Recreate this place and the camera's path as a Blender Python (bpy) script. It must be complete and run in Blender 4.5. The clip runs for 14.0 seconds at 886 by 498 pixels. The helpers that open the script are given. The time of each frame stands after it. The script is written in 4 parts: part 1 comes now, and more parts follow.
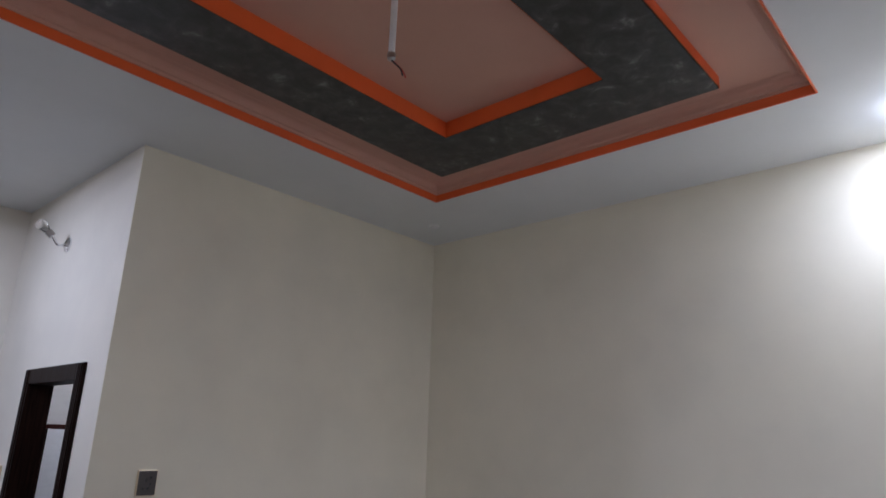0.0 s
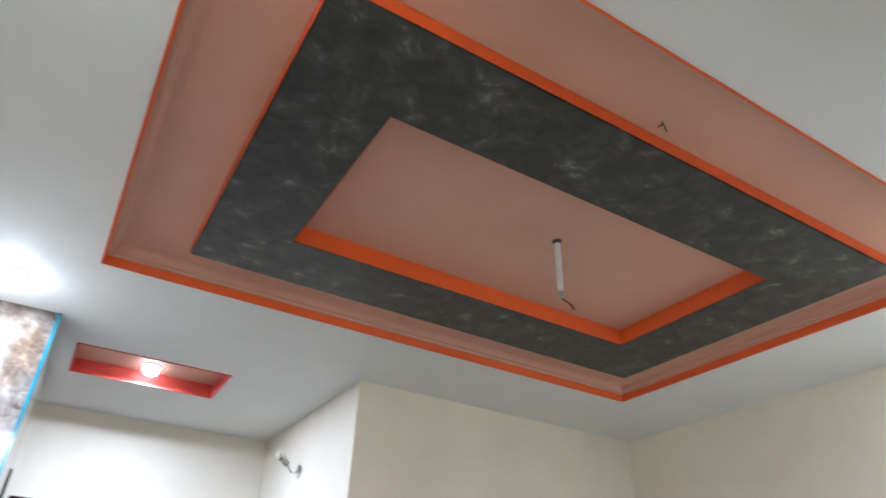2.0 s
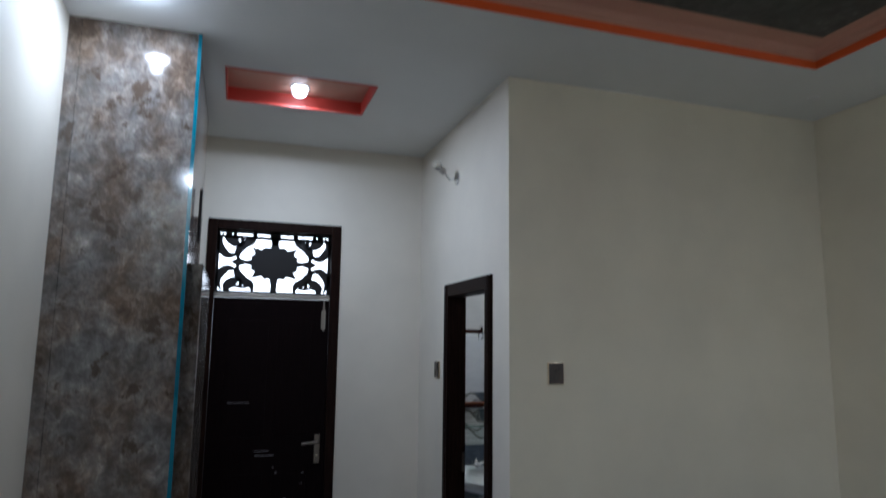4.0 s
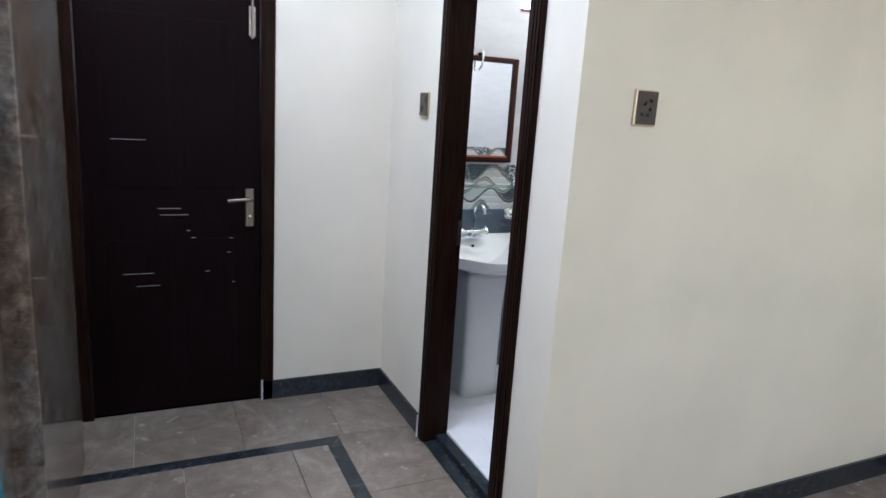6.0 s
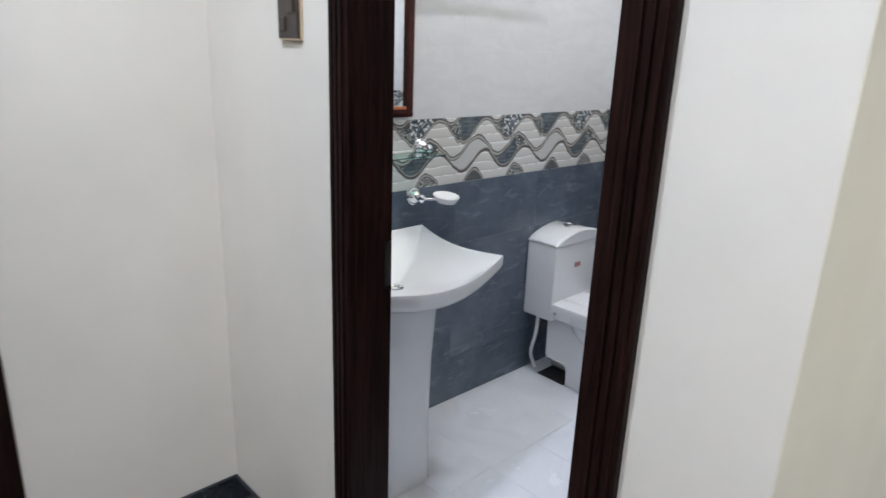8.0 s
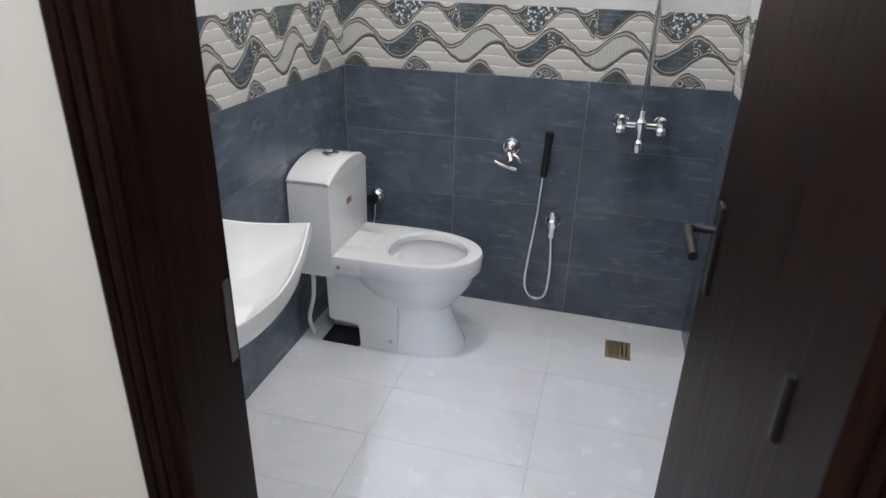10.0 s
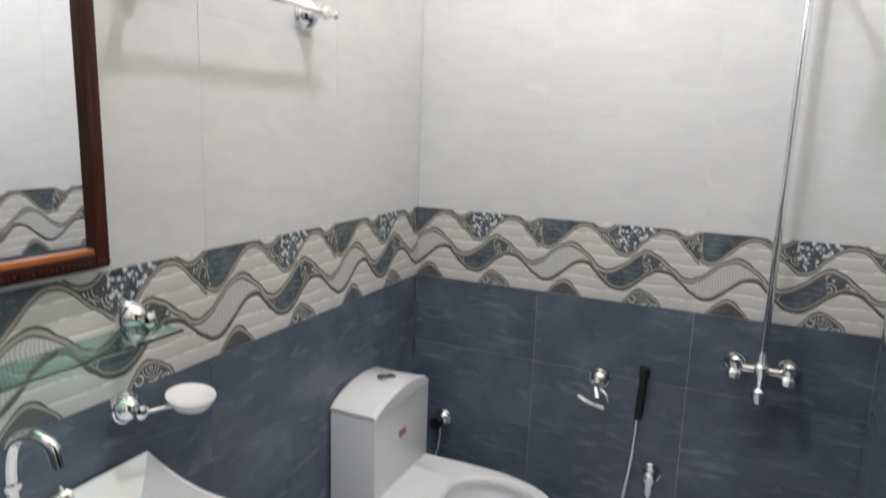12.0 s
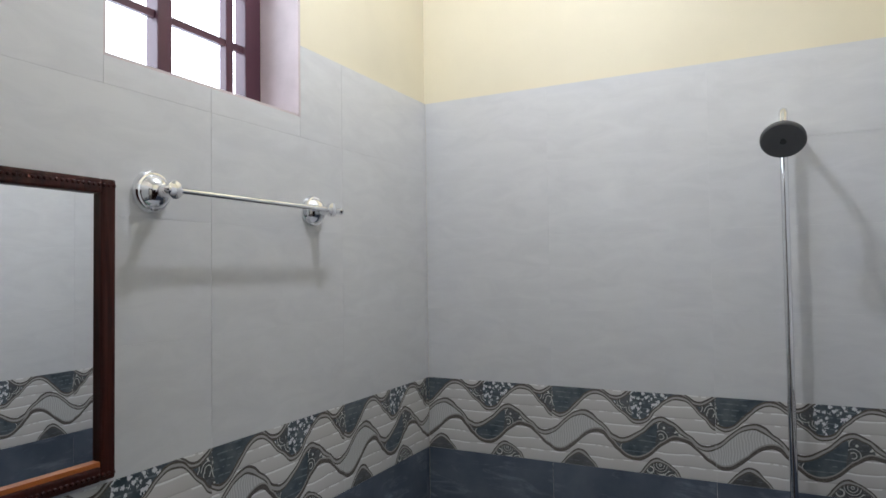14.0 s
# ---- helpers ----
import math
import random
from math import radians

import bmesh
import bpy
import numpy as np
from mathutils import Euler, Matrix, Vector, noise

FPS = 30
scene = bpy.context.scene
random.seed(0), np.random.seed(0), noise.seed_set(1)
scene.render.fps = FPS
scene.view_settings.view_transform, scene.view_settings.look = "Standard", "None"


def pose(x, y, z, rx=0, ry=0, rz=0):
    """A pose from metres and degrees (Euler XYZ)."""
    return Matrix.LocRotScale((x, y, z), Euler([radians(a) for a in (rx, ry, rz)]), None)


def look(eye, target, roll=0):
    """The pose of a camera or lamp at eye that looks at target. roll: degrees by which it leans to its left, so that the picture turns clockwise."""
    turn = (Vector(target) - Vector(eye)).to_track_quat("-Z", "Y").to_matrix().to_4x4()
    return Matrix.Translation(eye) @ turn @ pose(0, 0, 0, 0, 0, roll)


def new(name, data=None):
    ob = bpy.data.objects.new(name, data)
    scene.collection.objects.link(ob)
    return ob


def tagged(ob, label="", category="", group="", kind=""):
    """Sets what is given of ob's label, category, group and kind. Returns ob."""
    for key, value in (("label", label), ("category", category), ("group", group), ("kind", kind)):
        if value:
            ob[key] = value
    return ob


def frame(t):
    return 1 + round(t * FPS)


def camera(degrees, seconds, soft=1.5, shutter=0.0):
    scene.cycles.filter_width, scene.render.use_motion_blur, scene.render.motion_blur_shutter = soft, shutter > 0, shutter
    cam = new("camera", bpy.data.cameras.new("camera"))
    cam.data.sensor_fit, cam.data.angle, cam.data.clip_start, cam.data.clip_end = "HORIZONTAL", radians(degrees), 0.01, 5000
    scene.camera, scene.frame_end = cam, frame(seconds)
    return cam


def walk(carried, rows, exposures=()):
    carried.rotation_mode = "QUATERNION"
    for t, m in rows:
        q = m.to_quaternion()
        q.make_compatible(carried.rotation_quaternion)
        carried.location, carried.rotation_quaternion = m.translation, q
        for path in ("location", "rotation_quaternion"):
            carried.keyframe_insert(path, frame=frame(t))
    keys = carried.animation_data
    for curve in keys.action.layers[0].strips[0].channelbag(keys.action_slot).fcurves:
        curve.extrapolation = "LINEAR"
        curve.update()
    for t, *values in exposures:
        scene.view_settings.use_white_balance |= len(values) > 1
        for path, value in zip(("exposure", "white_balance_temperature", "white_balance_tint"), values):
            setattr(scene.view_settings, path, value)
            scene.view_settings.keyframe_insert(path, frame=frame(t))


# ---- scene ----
cam = camera(69.1, 14.0, shutter=0.35)
PATH = [
    (0, (-1.114, -2.909, 1.794), (0.31, -1.625, 2.363), 1.8),
    (0.5, (-1.135, -2.946, 1.817), (0.246, -1.679, 2.517), 1.8),
    (1, (-1.206, -2.97, 1.85), (0.073, -1.69, 2.702), 2.5),
    (1.5, (-1.278, -3.038, 1.844), (-0.141, -1.719, 2.827), 0.7),
    (2, (-1.336, -3.161, 1.842), (-0.483, -1.69, 2.896), 2.2),
    (2.5, (-1.38, -3.209, 1.851), (-0.701, -1.673, 2.938), 1.5),
    (3, (-1.374, -3.188, 1.849), (-0.775, -1.512, 2.763), 0.9),
    (3.5, (-1.313, -3.126, 1.825), (-0.685, -1.325, 2.427), 0.4),
    (4, (-1.278, -2.9, 1.73), (-0.671, -1.016, 2.013), 0.7),
    (4.2, (-1.261, -2.766, 1.729), (-0.628, -0.876, 1.888), 1.9),
    (6.3, (-1.089, -1.393, 1.509), (-0.201, 0.338, 1.047), 1.9),
    (6.5, (-1.035, -1.259, 1.491), (-0.103, 0.446, 1.018), 0.3),
    (7, (-0.884, -0.9, 1.464), (0.037, 0.796, 0.94), 0.8),
    (7.5, (-0.835, -0.551, 1.458), (0.236, 1.057, 0.94), 2.5),
    (8, (-0.799, -0.205, 1.478), (0.527, 1.175, 0.896), 2.2),
    (8.5, (-0.699, 0.052, 1.448), (0.823, 1.21, 0.863), 1.7),
    (9, (-0.663, 0.238, 1.42), (1.055, 0.995, 0.73), 1.1),
    (9.2, (-0.67, 0.306, 1.435), (1.097, 0.87, 0.688), 1.2),
    (11.3, (-0.088, 0.605, 1.359), (1.676, 1.002, 0.503), 1.9),
    (11.5, (-0.086, 0.582, 1.387), (1.707, 1.091, 0.66), 2.8),
    (12, (-0.101, 0.489, 1.529), (1.686, 1.31, 1.162), 1.9),
    (12.5, (-0.11, 0.446, 1.595), (1.679, 1.329, 1.446), 0.6),
    (13, (-0.119, 0.443, 1.615), (1.664, 1.346, 1.555), -0.2),
    (13.5, (-0.114, 0.441, 1.629), (1.677, 1.331, 1.637), -0.5),
    (14, (-0.111, 0.429, 1.637), (1.674, 1.329, 1.703), -0.8),
]
EXPOSURES = [(0, -0.32, 5500, 22), (1, -0.27, 5500, 20), (1.5, 0.36, 5700, 17), (2, 0.85, 5700, 12), (2.5, 0.72, 5650, 11), (3, 0.30, 5550, 9), (3.5, -0.04, 5480, 10), (4.1, -0.72, 5400, 11), (6.3, 1.15, 5550, 13), (9.2, 1.0, 5850, 13), (11.3, 1.22, 6150, 14), (12.5, 0.65, 6050, 13), (13.2, 0.2, 5900, 13), (14, 0.05, 5800, 13)]
walk(cam, [(t, look(e, a, r)) for t, e, a, r in PATH], EXPOSURES)

# ---- world and lights ----
world = bpy.data.worlds.new("sky")
world.use_nodes = True
scene.world = world
sky = world.node_tree.nodes.new("ShaderNodeTexSky")
sky.sky_type, sky.sun_disc = "NISHITA", False
sky.sun_elevation, sky.sun_rotation = radians(50), radians(200)
background = world.node_tree.nodes["Background"]
background.inputs["Strength"].default_value = 0.12
world.node_tree.links.new(sky.outputs[0], background.inputs[0])


def lamp(name, kind, watts, colour, m, size=0.1, size_y=None):
    data = bpy.data.lights.new(name, kind)
    data.energy, data.color = watts, colour
    if kind == "AREA":
        data.size = size
        if size_y:
            data.shape, data.size_y = "RECTANGLE", size_y
        else:
            data.shape = "DISK"
    elif kind == "SUN":
        data.angle = radians(size)
    else:
        data.shadow_soft_size = size
    ob = new(name, data)
    ob.matrix_world = m
    return ob


CEIL = 3.083
TRAY = 3.190
lamp("sun", "SUN", 2.5, (1, 0.95, 0.88), look((0, 0, 8), (-3, 6, 0)), 0.5)
for lx, ly in ((-1.70, -0.29), (1.70, -2.80), (-1.70, -2.80)):
    lamp("downlight_glow", "AREA", 12.5, (0.88, 0.94, 1.0), pose(lx, ly, CEIL - 0.012), 0.09)
    lamp("downlight_spill", "POINT", 2.2, (0.88, 0.94, 1.0), pose(lx, ly, CEIL - 0.06), 0.03)
lamp("recess_glow", "AREA", 19, (0.88, 0.94, 1.0), pose(-0.99, 0.70, CEIL + 0.012), 0.08)
lamp("bath_bulb_glow", "POINT", 26, (1.0, 0.985, 0.96), pose(1.12, 1.02, 3.00), 0.03)
lamp("bath_window_daylight", "AREA", 2, (0.80, 0.90, 1.0), pose(0.965, 1.73, 2.36, -80, 0, 0), 0.5, 0.5)
# added fill for the hall, set in an opening that is never in view
lamp("hall_fill", "AREA", 5, (0.90, 0.95, 1.0), pose(0.9, -3.14, 1.6, 90, 0, 0), 1.3, 1.2)

# ---- materials ----


class Net:
    """A small writer of shader nodes."""

    def __init__(self, name):
        self.m = bpy.data.materials.new(name)
        self.m.use_nodes = True
        self.t = self.m.node_tree
        self.b = self.t.nodes["Principled BSDF"]

    def put(self, socket, value):
        if hasattr(value, "is_output"):
            self.t.links.new(value, socket)
        else:
            socket.default_value = value

    def set(self, **values):
        for key, value in values.items():
            self.put(self.b.inputs[key.replace("_", " ")], value)

    def math(self, op, a, b=0.0):
        n = self.t.nodes.new("ShaderNodeMath")
        n.operation = op
        self.put(n.inputs[0], a)
        self.put(n.inputs[1], b)
        return n.outputs[0]

    def coords(self, scale=(1, 1, 1), kind="Object", turn=(0, 0, 0)):
        c, m = self.t.nodes.new("ShaderNodeTexCoord"), self.t.nodes.new("ShaderNodeMapping")
        m.inputs["Scale"].default_value, m.inputs["Rotation"].default_value = scale, turn
        self.t.links.new(c.outputs[kind], m.inputs["Vector"])
        return m.outputs[0]

    def shifted(self, vector, amount=7.0):
        info, add = self.t.nodes.new("ShaderNodeObjectInfo"), self.t.nodes.new("ShaderNodeVectorMath")
        add.operation = "ADD"
        self.t.links.new(vector, add.inputs[0])
        self.t.links.new(self.math("MULTIPLY", info.outputs["Random"], amount), add.inputs[1])
        return add.outputs[0]

    def noise(self, vector, scale, detail=4.0, rough=0.55, bend=0.0):
        n = self.t.nodes.new("ShaderNodeTexNoise")
        self.t.links.new(vector, n.inputs["Vector"])
        for key, value in (("Scale", scale), ("Detail", detail), ("Roughness", rough), ("Distortion", bend)):
            n.inputs[key].default_value = value
        return n.outputs["Fac"]

    def ramp(self, fac, stops):
        n = self.t.nodes.new("ShaderNodeValToRGB")
        while len(n.color_ramp.elements) < len(stops):
            n.color_ramp.elements.new(0.5)
        for e, (p, c) in zip(n.color_ramp.elements, stops):
            e.position, e.color = p, (*c, 1) if len(c) == 3 else c
        self.put(n.inputs[0], fac)
        return n.outputs[0]

    def mix(self, fac, a, b):
        n = self.t.nodes.new("ShaderNodeMix")
        n.data_type = "RGBA"
        self.put(n.inputs[0], fac)
        self.put(n.inputs[6], (*a, 1) if isinstance(a, tuple) else a)
        self.put(n.inputs[7], (*b, 1) if isinstance(b, tuple) else b)
        return n.outputs[2]

    def bump(self, height, strength=0.2, distance=0.01):
        n = self.t.nodes.new("ShaderNodeBump")
        n.inputs["Strength"].default_value, n.inputs["Distance"].default_value = strength, distance
        self.put(n.inputs["Height"], height)
        self.t.links.new(n.outputs[0], self.b.inputs["Normal"])


def paint(name, colour, rough=0.6, wobble=0.05, relief=0.15):
    """Roller-painted plaster with faint stains and a fine texture."""
    n = Net(name)
    v = n.coords()
    big, fine = n.noise(v, 1.7, 5), n.noise(v, 140, 2)
    dark = tuple(c * (1 - 2.2 * wobble) for c in colour)
    n.set(Base_Color=n.ramp(big, [(0.3, dark), (0.65, colour)]), Roughness=n.ramp(fine, [(0.2, (rough - 0.08,) * 3), (0.8, (rough + 0.08,) * 3)]))
    n.bump(n.math("ADD", n.math("MULTIPLY", fine, 0.25), n.noise(v, 9, 3)), relief, 0.006)
    return n.m


def metal(name, colour, rough):
    n = Net(name)
    v = n.coords()
    n.set(Base_Color=(*colour, 1), Metallic=1.0, Roughness=n.ramp(n.noise(v, 60), [(0.3, (rough,) * 3), (0.8, (rough + 0.07,) * 3)]))
    return n.m


def plain(name, colour, rough=0.4, wobble=0.12, scale=20, coat=0.0):
    n = Net(name)
    v = n.coords()
    f = n.noise(v, scale, 4)
    n.set(Base_Color=n.ramp(f, [(0.3, tuple(c * (1 - wobble) for c in colour)), (0.7, colour)]), Roughness=rough, Coat_Weight=coat)
    return n.m


def wood(name, dark, light, rough=0.3, coat=0.3):
    n = Net(name)
    v = n.coords((14, 14, 0.8))
    grain = n.noise(v, 6, 6, 0.65, 0.6)
    n.set(Base_Color=n.ramp(grain, [(0.35, dark), (0.7, light)]), Roughness=n.ramp(grain, [(0.3, (rough,) * 3), (0.7, (rough + 0.15,) * 3)]), Coat_Weight=coat, Coat_Roughness=0.2, Specular_IOR_Level=0.06)
    n.bump(grain, 0.12, 0.003)
    return n.m


def marble(name, stops, scale, rough, bend=1.2, vein=None, shift=True, bumpy=0.0):
    n = Net(name)
    v = n.coords()
    if shift:
        v = n.shifted(v)
    f = n.noise(v, scale, 9, 0.62, bend)
    colour = n.ramp(f, stops)
    if vein:
        line = n.math("ABSOLUTE", n.math("SUBTRACT", n.noise(v, scale * 0.7, 6, 0.6, 2.0), 0.5))
        colour = n.mix(n.ramp(line, [(0.0, (vein[1],) * 3), (0.018, (0, 0, 0))]), colour, vein[0])
    n.set(Base_Color=colour, Roughness=n.ramp(n.noise(v, scale * 3), [(0.3, (rough,) * 3), (0.8, (rough + 0.1,) * 3)]))
    if bumpy:
        n.bump(f, bumpy, 0.004)
    return n.m


def blotched():
    """Polished stone: grey and brown clouds broken by small dark and pale flecks."""
    n = Net("polished_grey_brown_marble")
    v = n.coords((1, 1, 0.85))
    cloud, fleck, patch = n.noise(v, 3.0, 6, 0.65), n.noise(v, 17, 10, 0.74, 0.35), n.noise(v, 10, 7, 0.66, 0.1)
    grey = n.ramp(fleck, [(0.30, (0.07, 0.062, 0.055)), (0.44, (0.12, 0.112, 0.104)), (0.58, (0.21, 0.195, 0.182)), (0.70, (0.42, 0.39, 0.36))])
    brown = n.ramp(fleck, [(0.32, (0.055, 0.035, 0.022)), (0.48, (0.11, 0.077, 0.054)), (0.68, (0.27, 0.205, 0.155))])
    mixed = n.mix(n.ramp(cloud, [(0.40, (0, 0, 0)), (0.62, (1, 1, 1))]), grey, brown)
    n.set(Base_Color=n.mix(n.ramp(patch, [(0.57, (0, 0, 0)), (0.63, (0.85,) * 3)]), mixed, (0.060, 0.040, 0.026)), Roughness=0.10)
    return n.m


def slate_tile():
    """Blue-grey glazed tile with pale streaks that run slantwise."""
    n = Net("slate_blue_tile")
    v = n.shifted(n.coords((2.2, 9, 9), turn=(0, radians(-24), 0)))
    streak, cloud = n.noise(v, 3.2, 7, 0.68, 0.8), n.noise(n.shifted(n.coords()), 7, 4)
    base = n.ramp(cloud, [(0.3, (0.070, 0.086, 0.116)), (0.7, (0.122, 0.144, 0.184))])
    n.set(Base_Color=n.mix(n.ramp(streak, [(0.54, (0, 0, 0)), (0.72, (0.55,) * 3)]), base, (0.24, 0.28, 0.35)), Roughness=0.22)
    n.bump(streak, 0.05, 0.002)
    return n.m


def white_tile():
    n = Net("white_glazed_tile")
    v = n.shifted(n.coords((2, 6, 6), turn=(0, radians(-20), 0)))
    f = n.noise(v, 3, 7, 0.65, 1.0)
    n.set(Base_Color=n.ramp(f, [(0.36, (0.625, 0.63, 0.64)), (0.64, (0.675, 0.68, 0.685))]), Roughness=0.2)
    n.bump(f, 0.09, 0.003)
    return n.m


def wave_tile():
    """Ribbed beige tile crossed by wavy ribbons, with slate patches, blossoms and scrolls."""
    n = Net("wave_border_tile")
    v = n.coords()
    sep = n.t.nodes.new("ShaderNodeSeparateXYZ")
    n.t.links.new(v, sep.inputs[0])
    sway = n.math("MULTIPLY", n.math("SUBTRACT", n.noise(v, 9, 2), 0.5), 0.10)
    u = n.math("ADD", n.math("MULTIPLY", sep.outputs[0], 2.0), sway)
    h = n.math("ADD", n.math("MULTIPLY", sep.outputs[2], 4.0), n.math("MULTIPLY", sway, 0.5))

    def curve(mid, amp, peak):
        return n.math("ADD", n.math("MULTIPLY", n.math("COSINE", n.math("MULTIPLY", n.math("SUBTRACT", u, peak), 4 * math.pi)), amp), mid)

    def above(c):
        return n.math("GREATER_THAN", h, c)

    def band(c, w):
        return n.math("LESS_THAN", n.math("ABSOLUTE", n.math("SUBTRACT", h, c)), w)

    def turn(peak, limit):
        return n.math("GREATER_THAN", n.math("COSINE", n.math("MULTIPLY", n.math("SUBTRACT", u, peak), 2 * math.pi)), limit)

    top, c1, c2, c3, c4 = curve(1.06, 0.16, 0.16), curve(0.79, 0.17, 0.29), curve(0.53, 0.15, 0.20), curve(0.32, 0.15, 0.29), curve(-0.02, 0.20, 0.18)

    def either(a, b):
        return n.math("MAXIMUM", a, b)

    def both(a, b):
        return n.math("MULTIPLY", a, b)

    def below(c):
        return n.math("SUBTRACT", 1.0, above(c))

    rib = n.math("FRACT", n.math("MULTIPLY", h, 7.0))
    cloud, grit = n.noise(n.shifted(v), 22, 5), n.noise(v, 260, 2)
    painted_glint = n.math("GREATER_THAN", n.noise(v, 26, 2), 0.47)
    # groove shade and short white highlights on the ribs, painted into the stone colour
    stone = n.mix(both(painted_glint, n.math("GREATER_THAN", rib, 0.88)), n.ramp(rib, [(0.0, (0.44, 0.425, 0.41)), (0.12, (0.57, 0.555, 0.535)), (0.85, (0.65, 0.635, 0.615))]), (0.86, 0.86, 0.85))
    slate = n.ramp(cloud, [(0.3, (0.050, 0.066, 0.080)), (0.7, (0.135, 0.158, 0.172))])
    # faint courses across the slate patches
    course = both(n.math("GREATER_THAN", n.math("FRACT", n.math("MULTIPLY", h, 15.0)), 0.82), n.math("GREATER_THAN", n.noise(v, 55, 1), 0.50))
    slate = n.mix(n.math("MULTIPLY", course, 0.55), slate, (0.25, 0.29, 0.31))
    brown = n.ramp(grit, [(0.35, (0.080, 0.072, 0.064)), (0.65, (0.165, 0.150, 0.135))])
    cell = n.t.nodes.new("ShaderNodeTexVoronoi")
    cell.inputs["Scale"].default_value = 74
    n.t.links.new(v, cell.inputs["Vector"])
    petals = n.math("LESS_THAN", n.math("ADD", cell.outputs["Distance"], n.math("MULTIPLY", n.noise(v, 240, 1), 0.9)), 0.84)
    ring = n.t.nodes.new("ShaderNodeTexVoronoi")
    ring.inputs["Scale"].default_value = 30
    n.t.links.new(v, ring.inputs["Vector"])
    scroll = n.math("LESS_THAN", n.math("ABSOLUTE", n.math("SUBTRACT", n.math("FRACT", n.math("MULTIPLY", ring.outputs["Distance"], 4.2)), 0.5)), 0.11)
    pale = (0.62, 0.62, 0.58)
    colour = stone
    # upper pockets: slate or blossom, with a brown scrolled left end
    upper = both(above(c1), below(top))
    fill = n.mix(both(petals, turn(0.55, 0.35)), slate, (0.72, 0.73, 0.75))
    ends = n.mix(both(scroll, n.math("GREATER_THAN", n.noise(v, 20, 1), 0.46)), n.mix(0.55, brown, slate), pale)
    fill = n.mix(n.math("GREATER_THAN", n.math("COSINE", n.math("MULTIPLY", n.math("SUBTRACT", u, 0.46), 4 * math.pi)), 0.84), fill, ends)
    colour = n.mix(upper, colour, fill)
    # middle pockets: slate with scrolled brown ends, and a finely hatched ribbon between
    middle = both(above(c3), below(c2))
    slate_end = n.mix(n.math("GREATER_THAN", n.math("ABSOLUTE", n.math("SUBTRACT", n.math("FRACT", n.math("ADD", u, 0.94)), 0.5)), 0.10), slate, ends)
    colour = n.mix(both(middle, turn(0.56, 0.05)), colour, slate_end)
    hatch = n.math("GREATER_THAN", n.math("FRACT", n.math("MULTIPLY", u, 66.0)), 0.5)
    colour = n.mix(both(middle, turn(0.17, 0.25)), colour, n.mix(hatch, (0.60, 0.60, 0.59), (0.48, 0.48, 0.47)))
    colour = n.mix(below(c4), colour, n.mix(both(scroll, turn(0.68, -0.4)), n.mix(0.5, brown, slate), pale))
    # each wave is a pair of thin brown lines round a pale core; the lowest but one is a single broad stroke
    for c, w in ((top, 0.020), (c1, 0.022), (c2, 0.026), (c4, 0.024)):
        colour = n.mix(band(c, w), colour, (0.40, 0.385, 0.365))
        colour = n.mix(either(band(n.math("ADD", c, w), 0.0115), band(n.math("ADD", c, -w), 0.009)), colour, brown)
    colour = n.mix(band(c3, 0.028), colour, brown)
    colour = n.mix(band(n.math("ADD", c3, 0.026), 0.009), colour, (0.36, 0.345, 0.325))
    n.set(Base_Color=colour, Roughness=0.25)
    n.bump(n.math("ADD", rib, n.math("MULTIPLY", band(c2, 0.03), 1.0)), 0.25, 0.002)
    return n.m


M_CREAM = paint("cream_wall_paint", (0.75, 0.69, 0.545))
M_YELLOW = paint("pale_yellow_wall_paint", (0.76, 0.70, 0.53))
M_COOL = paint("off_white_wall_paint", (0.77, 0.715, 0.615))
M_CEIL = paint("white_ceiling_paint", (0.74, 0.75, 0.74), 0.7, 0.03)
M_PINK = paint("salmon_pink_ceiling_paint", (0.59, 0.335, 0.245), 0.6, 0.04)
M_ORANGE = paint("orange_red_trim_paint", (0.74, 0.115, 0.015), 0.5, 0.06)
M_RED = paint("red_trim_paint", (0.55, 0.06, 0.04), 0.5, 0.06)
M_PANEL = marble("dark_marble_paper", [(0.3, (0.014, 0.014, 0.013)), (0.50, (0.034, 0.034, 0.031)), (0.62, (0.062, 0.061, 0.056)), (0.72, (0.19, 0.187, 0.178))], 12, 0.42, 0.5, shift=False)
M_CLAD = blotched()
M_FLOOR = marble("brown_marble_floor", [(0.3, (0.13, 0.105, 0.085)), (0.55, (0.19, 0.155, 0.128)), (0.75, (0.26, 0.22, 0.185))], 5, 0.2, 1.4, ((0.34, 0.30, 0.26), 0.22))
M_DARK = marble("black_green_marble", [(0.3, (0.010, 0.013, 0.016)), (0.6, (0.021, 0.026, 0.032)), (0.8, (0.065, 0.073, 0.082))], 9, 0.2, 1.5, ((0.20, 0.22, 0.23), 0.10))
M_BATHFLOOR = marble("white_floor_tile", [(0.35, (0.64, 0.645, 0.67)), (0.65, (0.70, 0.705, 0.73))], 4, 0.2, 1.3)
M_GROUT = plain("grout", (0.60, 0.59, 0.58), 0.85)
M_BATHGROUT = plain("pale_grey_floor_grout", (0.56, 0.57, 0.59), 0.7)
M_WALLGROUT = plain("pale_grout", (0.78, 0.78, 0.78), 0.85)
M_WOOD = wood("dark_brown_wood", (0.006, 0.0028, 0.0022), (0.022, 0.010, 0.007), 0.35, 0.0)
M_DOOR = wood("black_brown_door", (0.0035, 0.0016, 0.0020), (0.008, 0.0035, 0.004), 0.36, 0.0)
M_REDWOOD = wood("reddish_frame_wood", (0.022, 0.006, 0.005), (0.062, 0.016, 0.011))
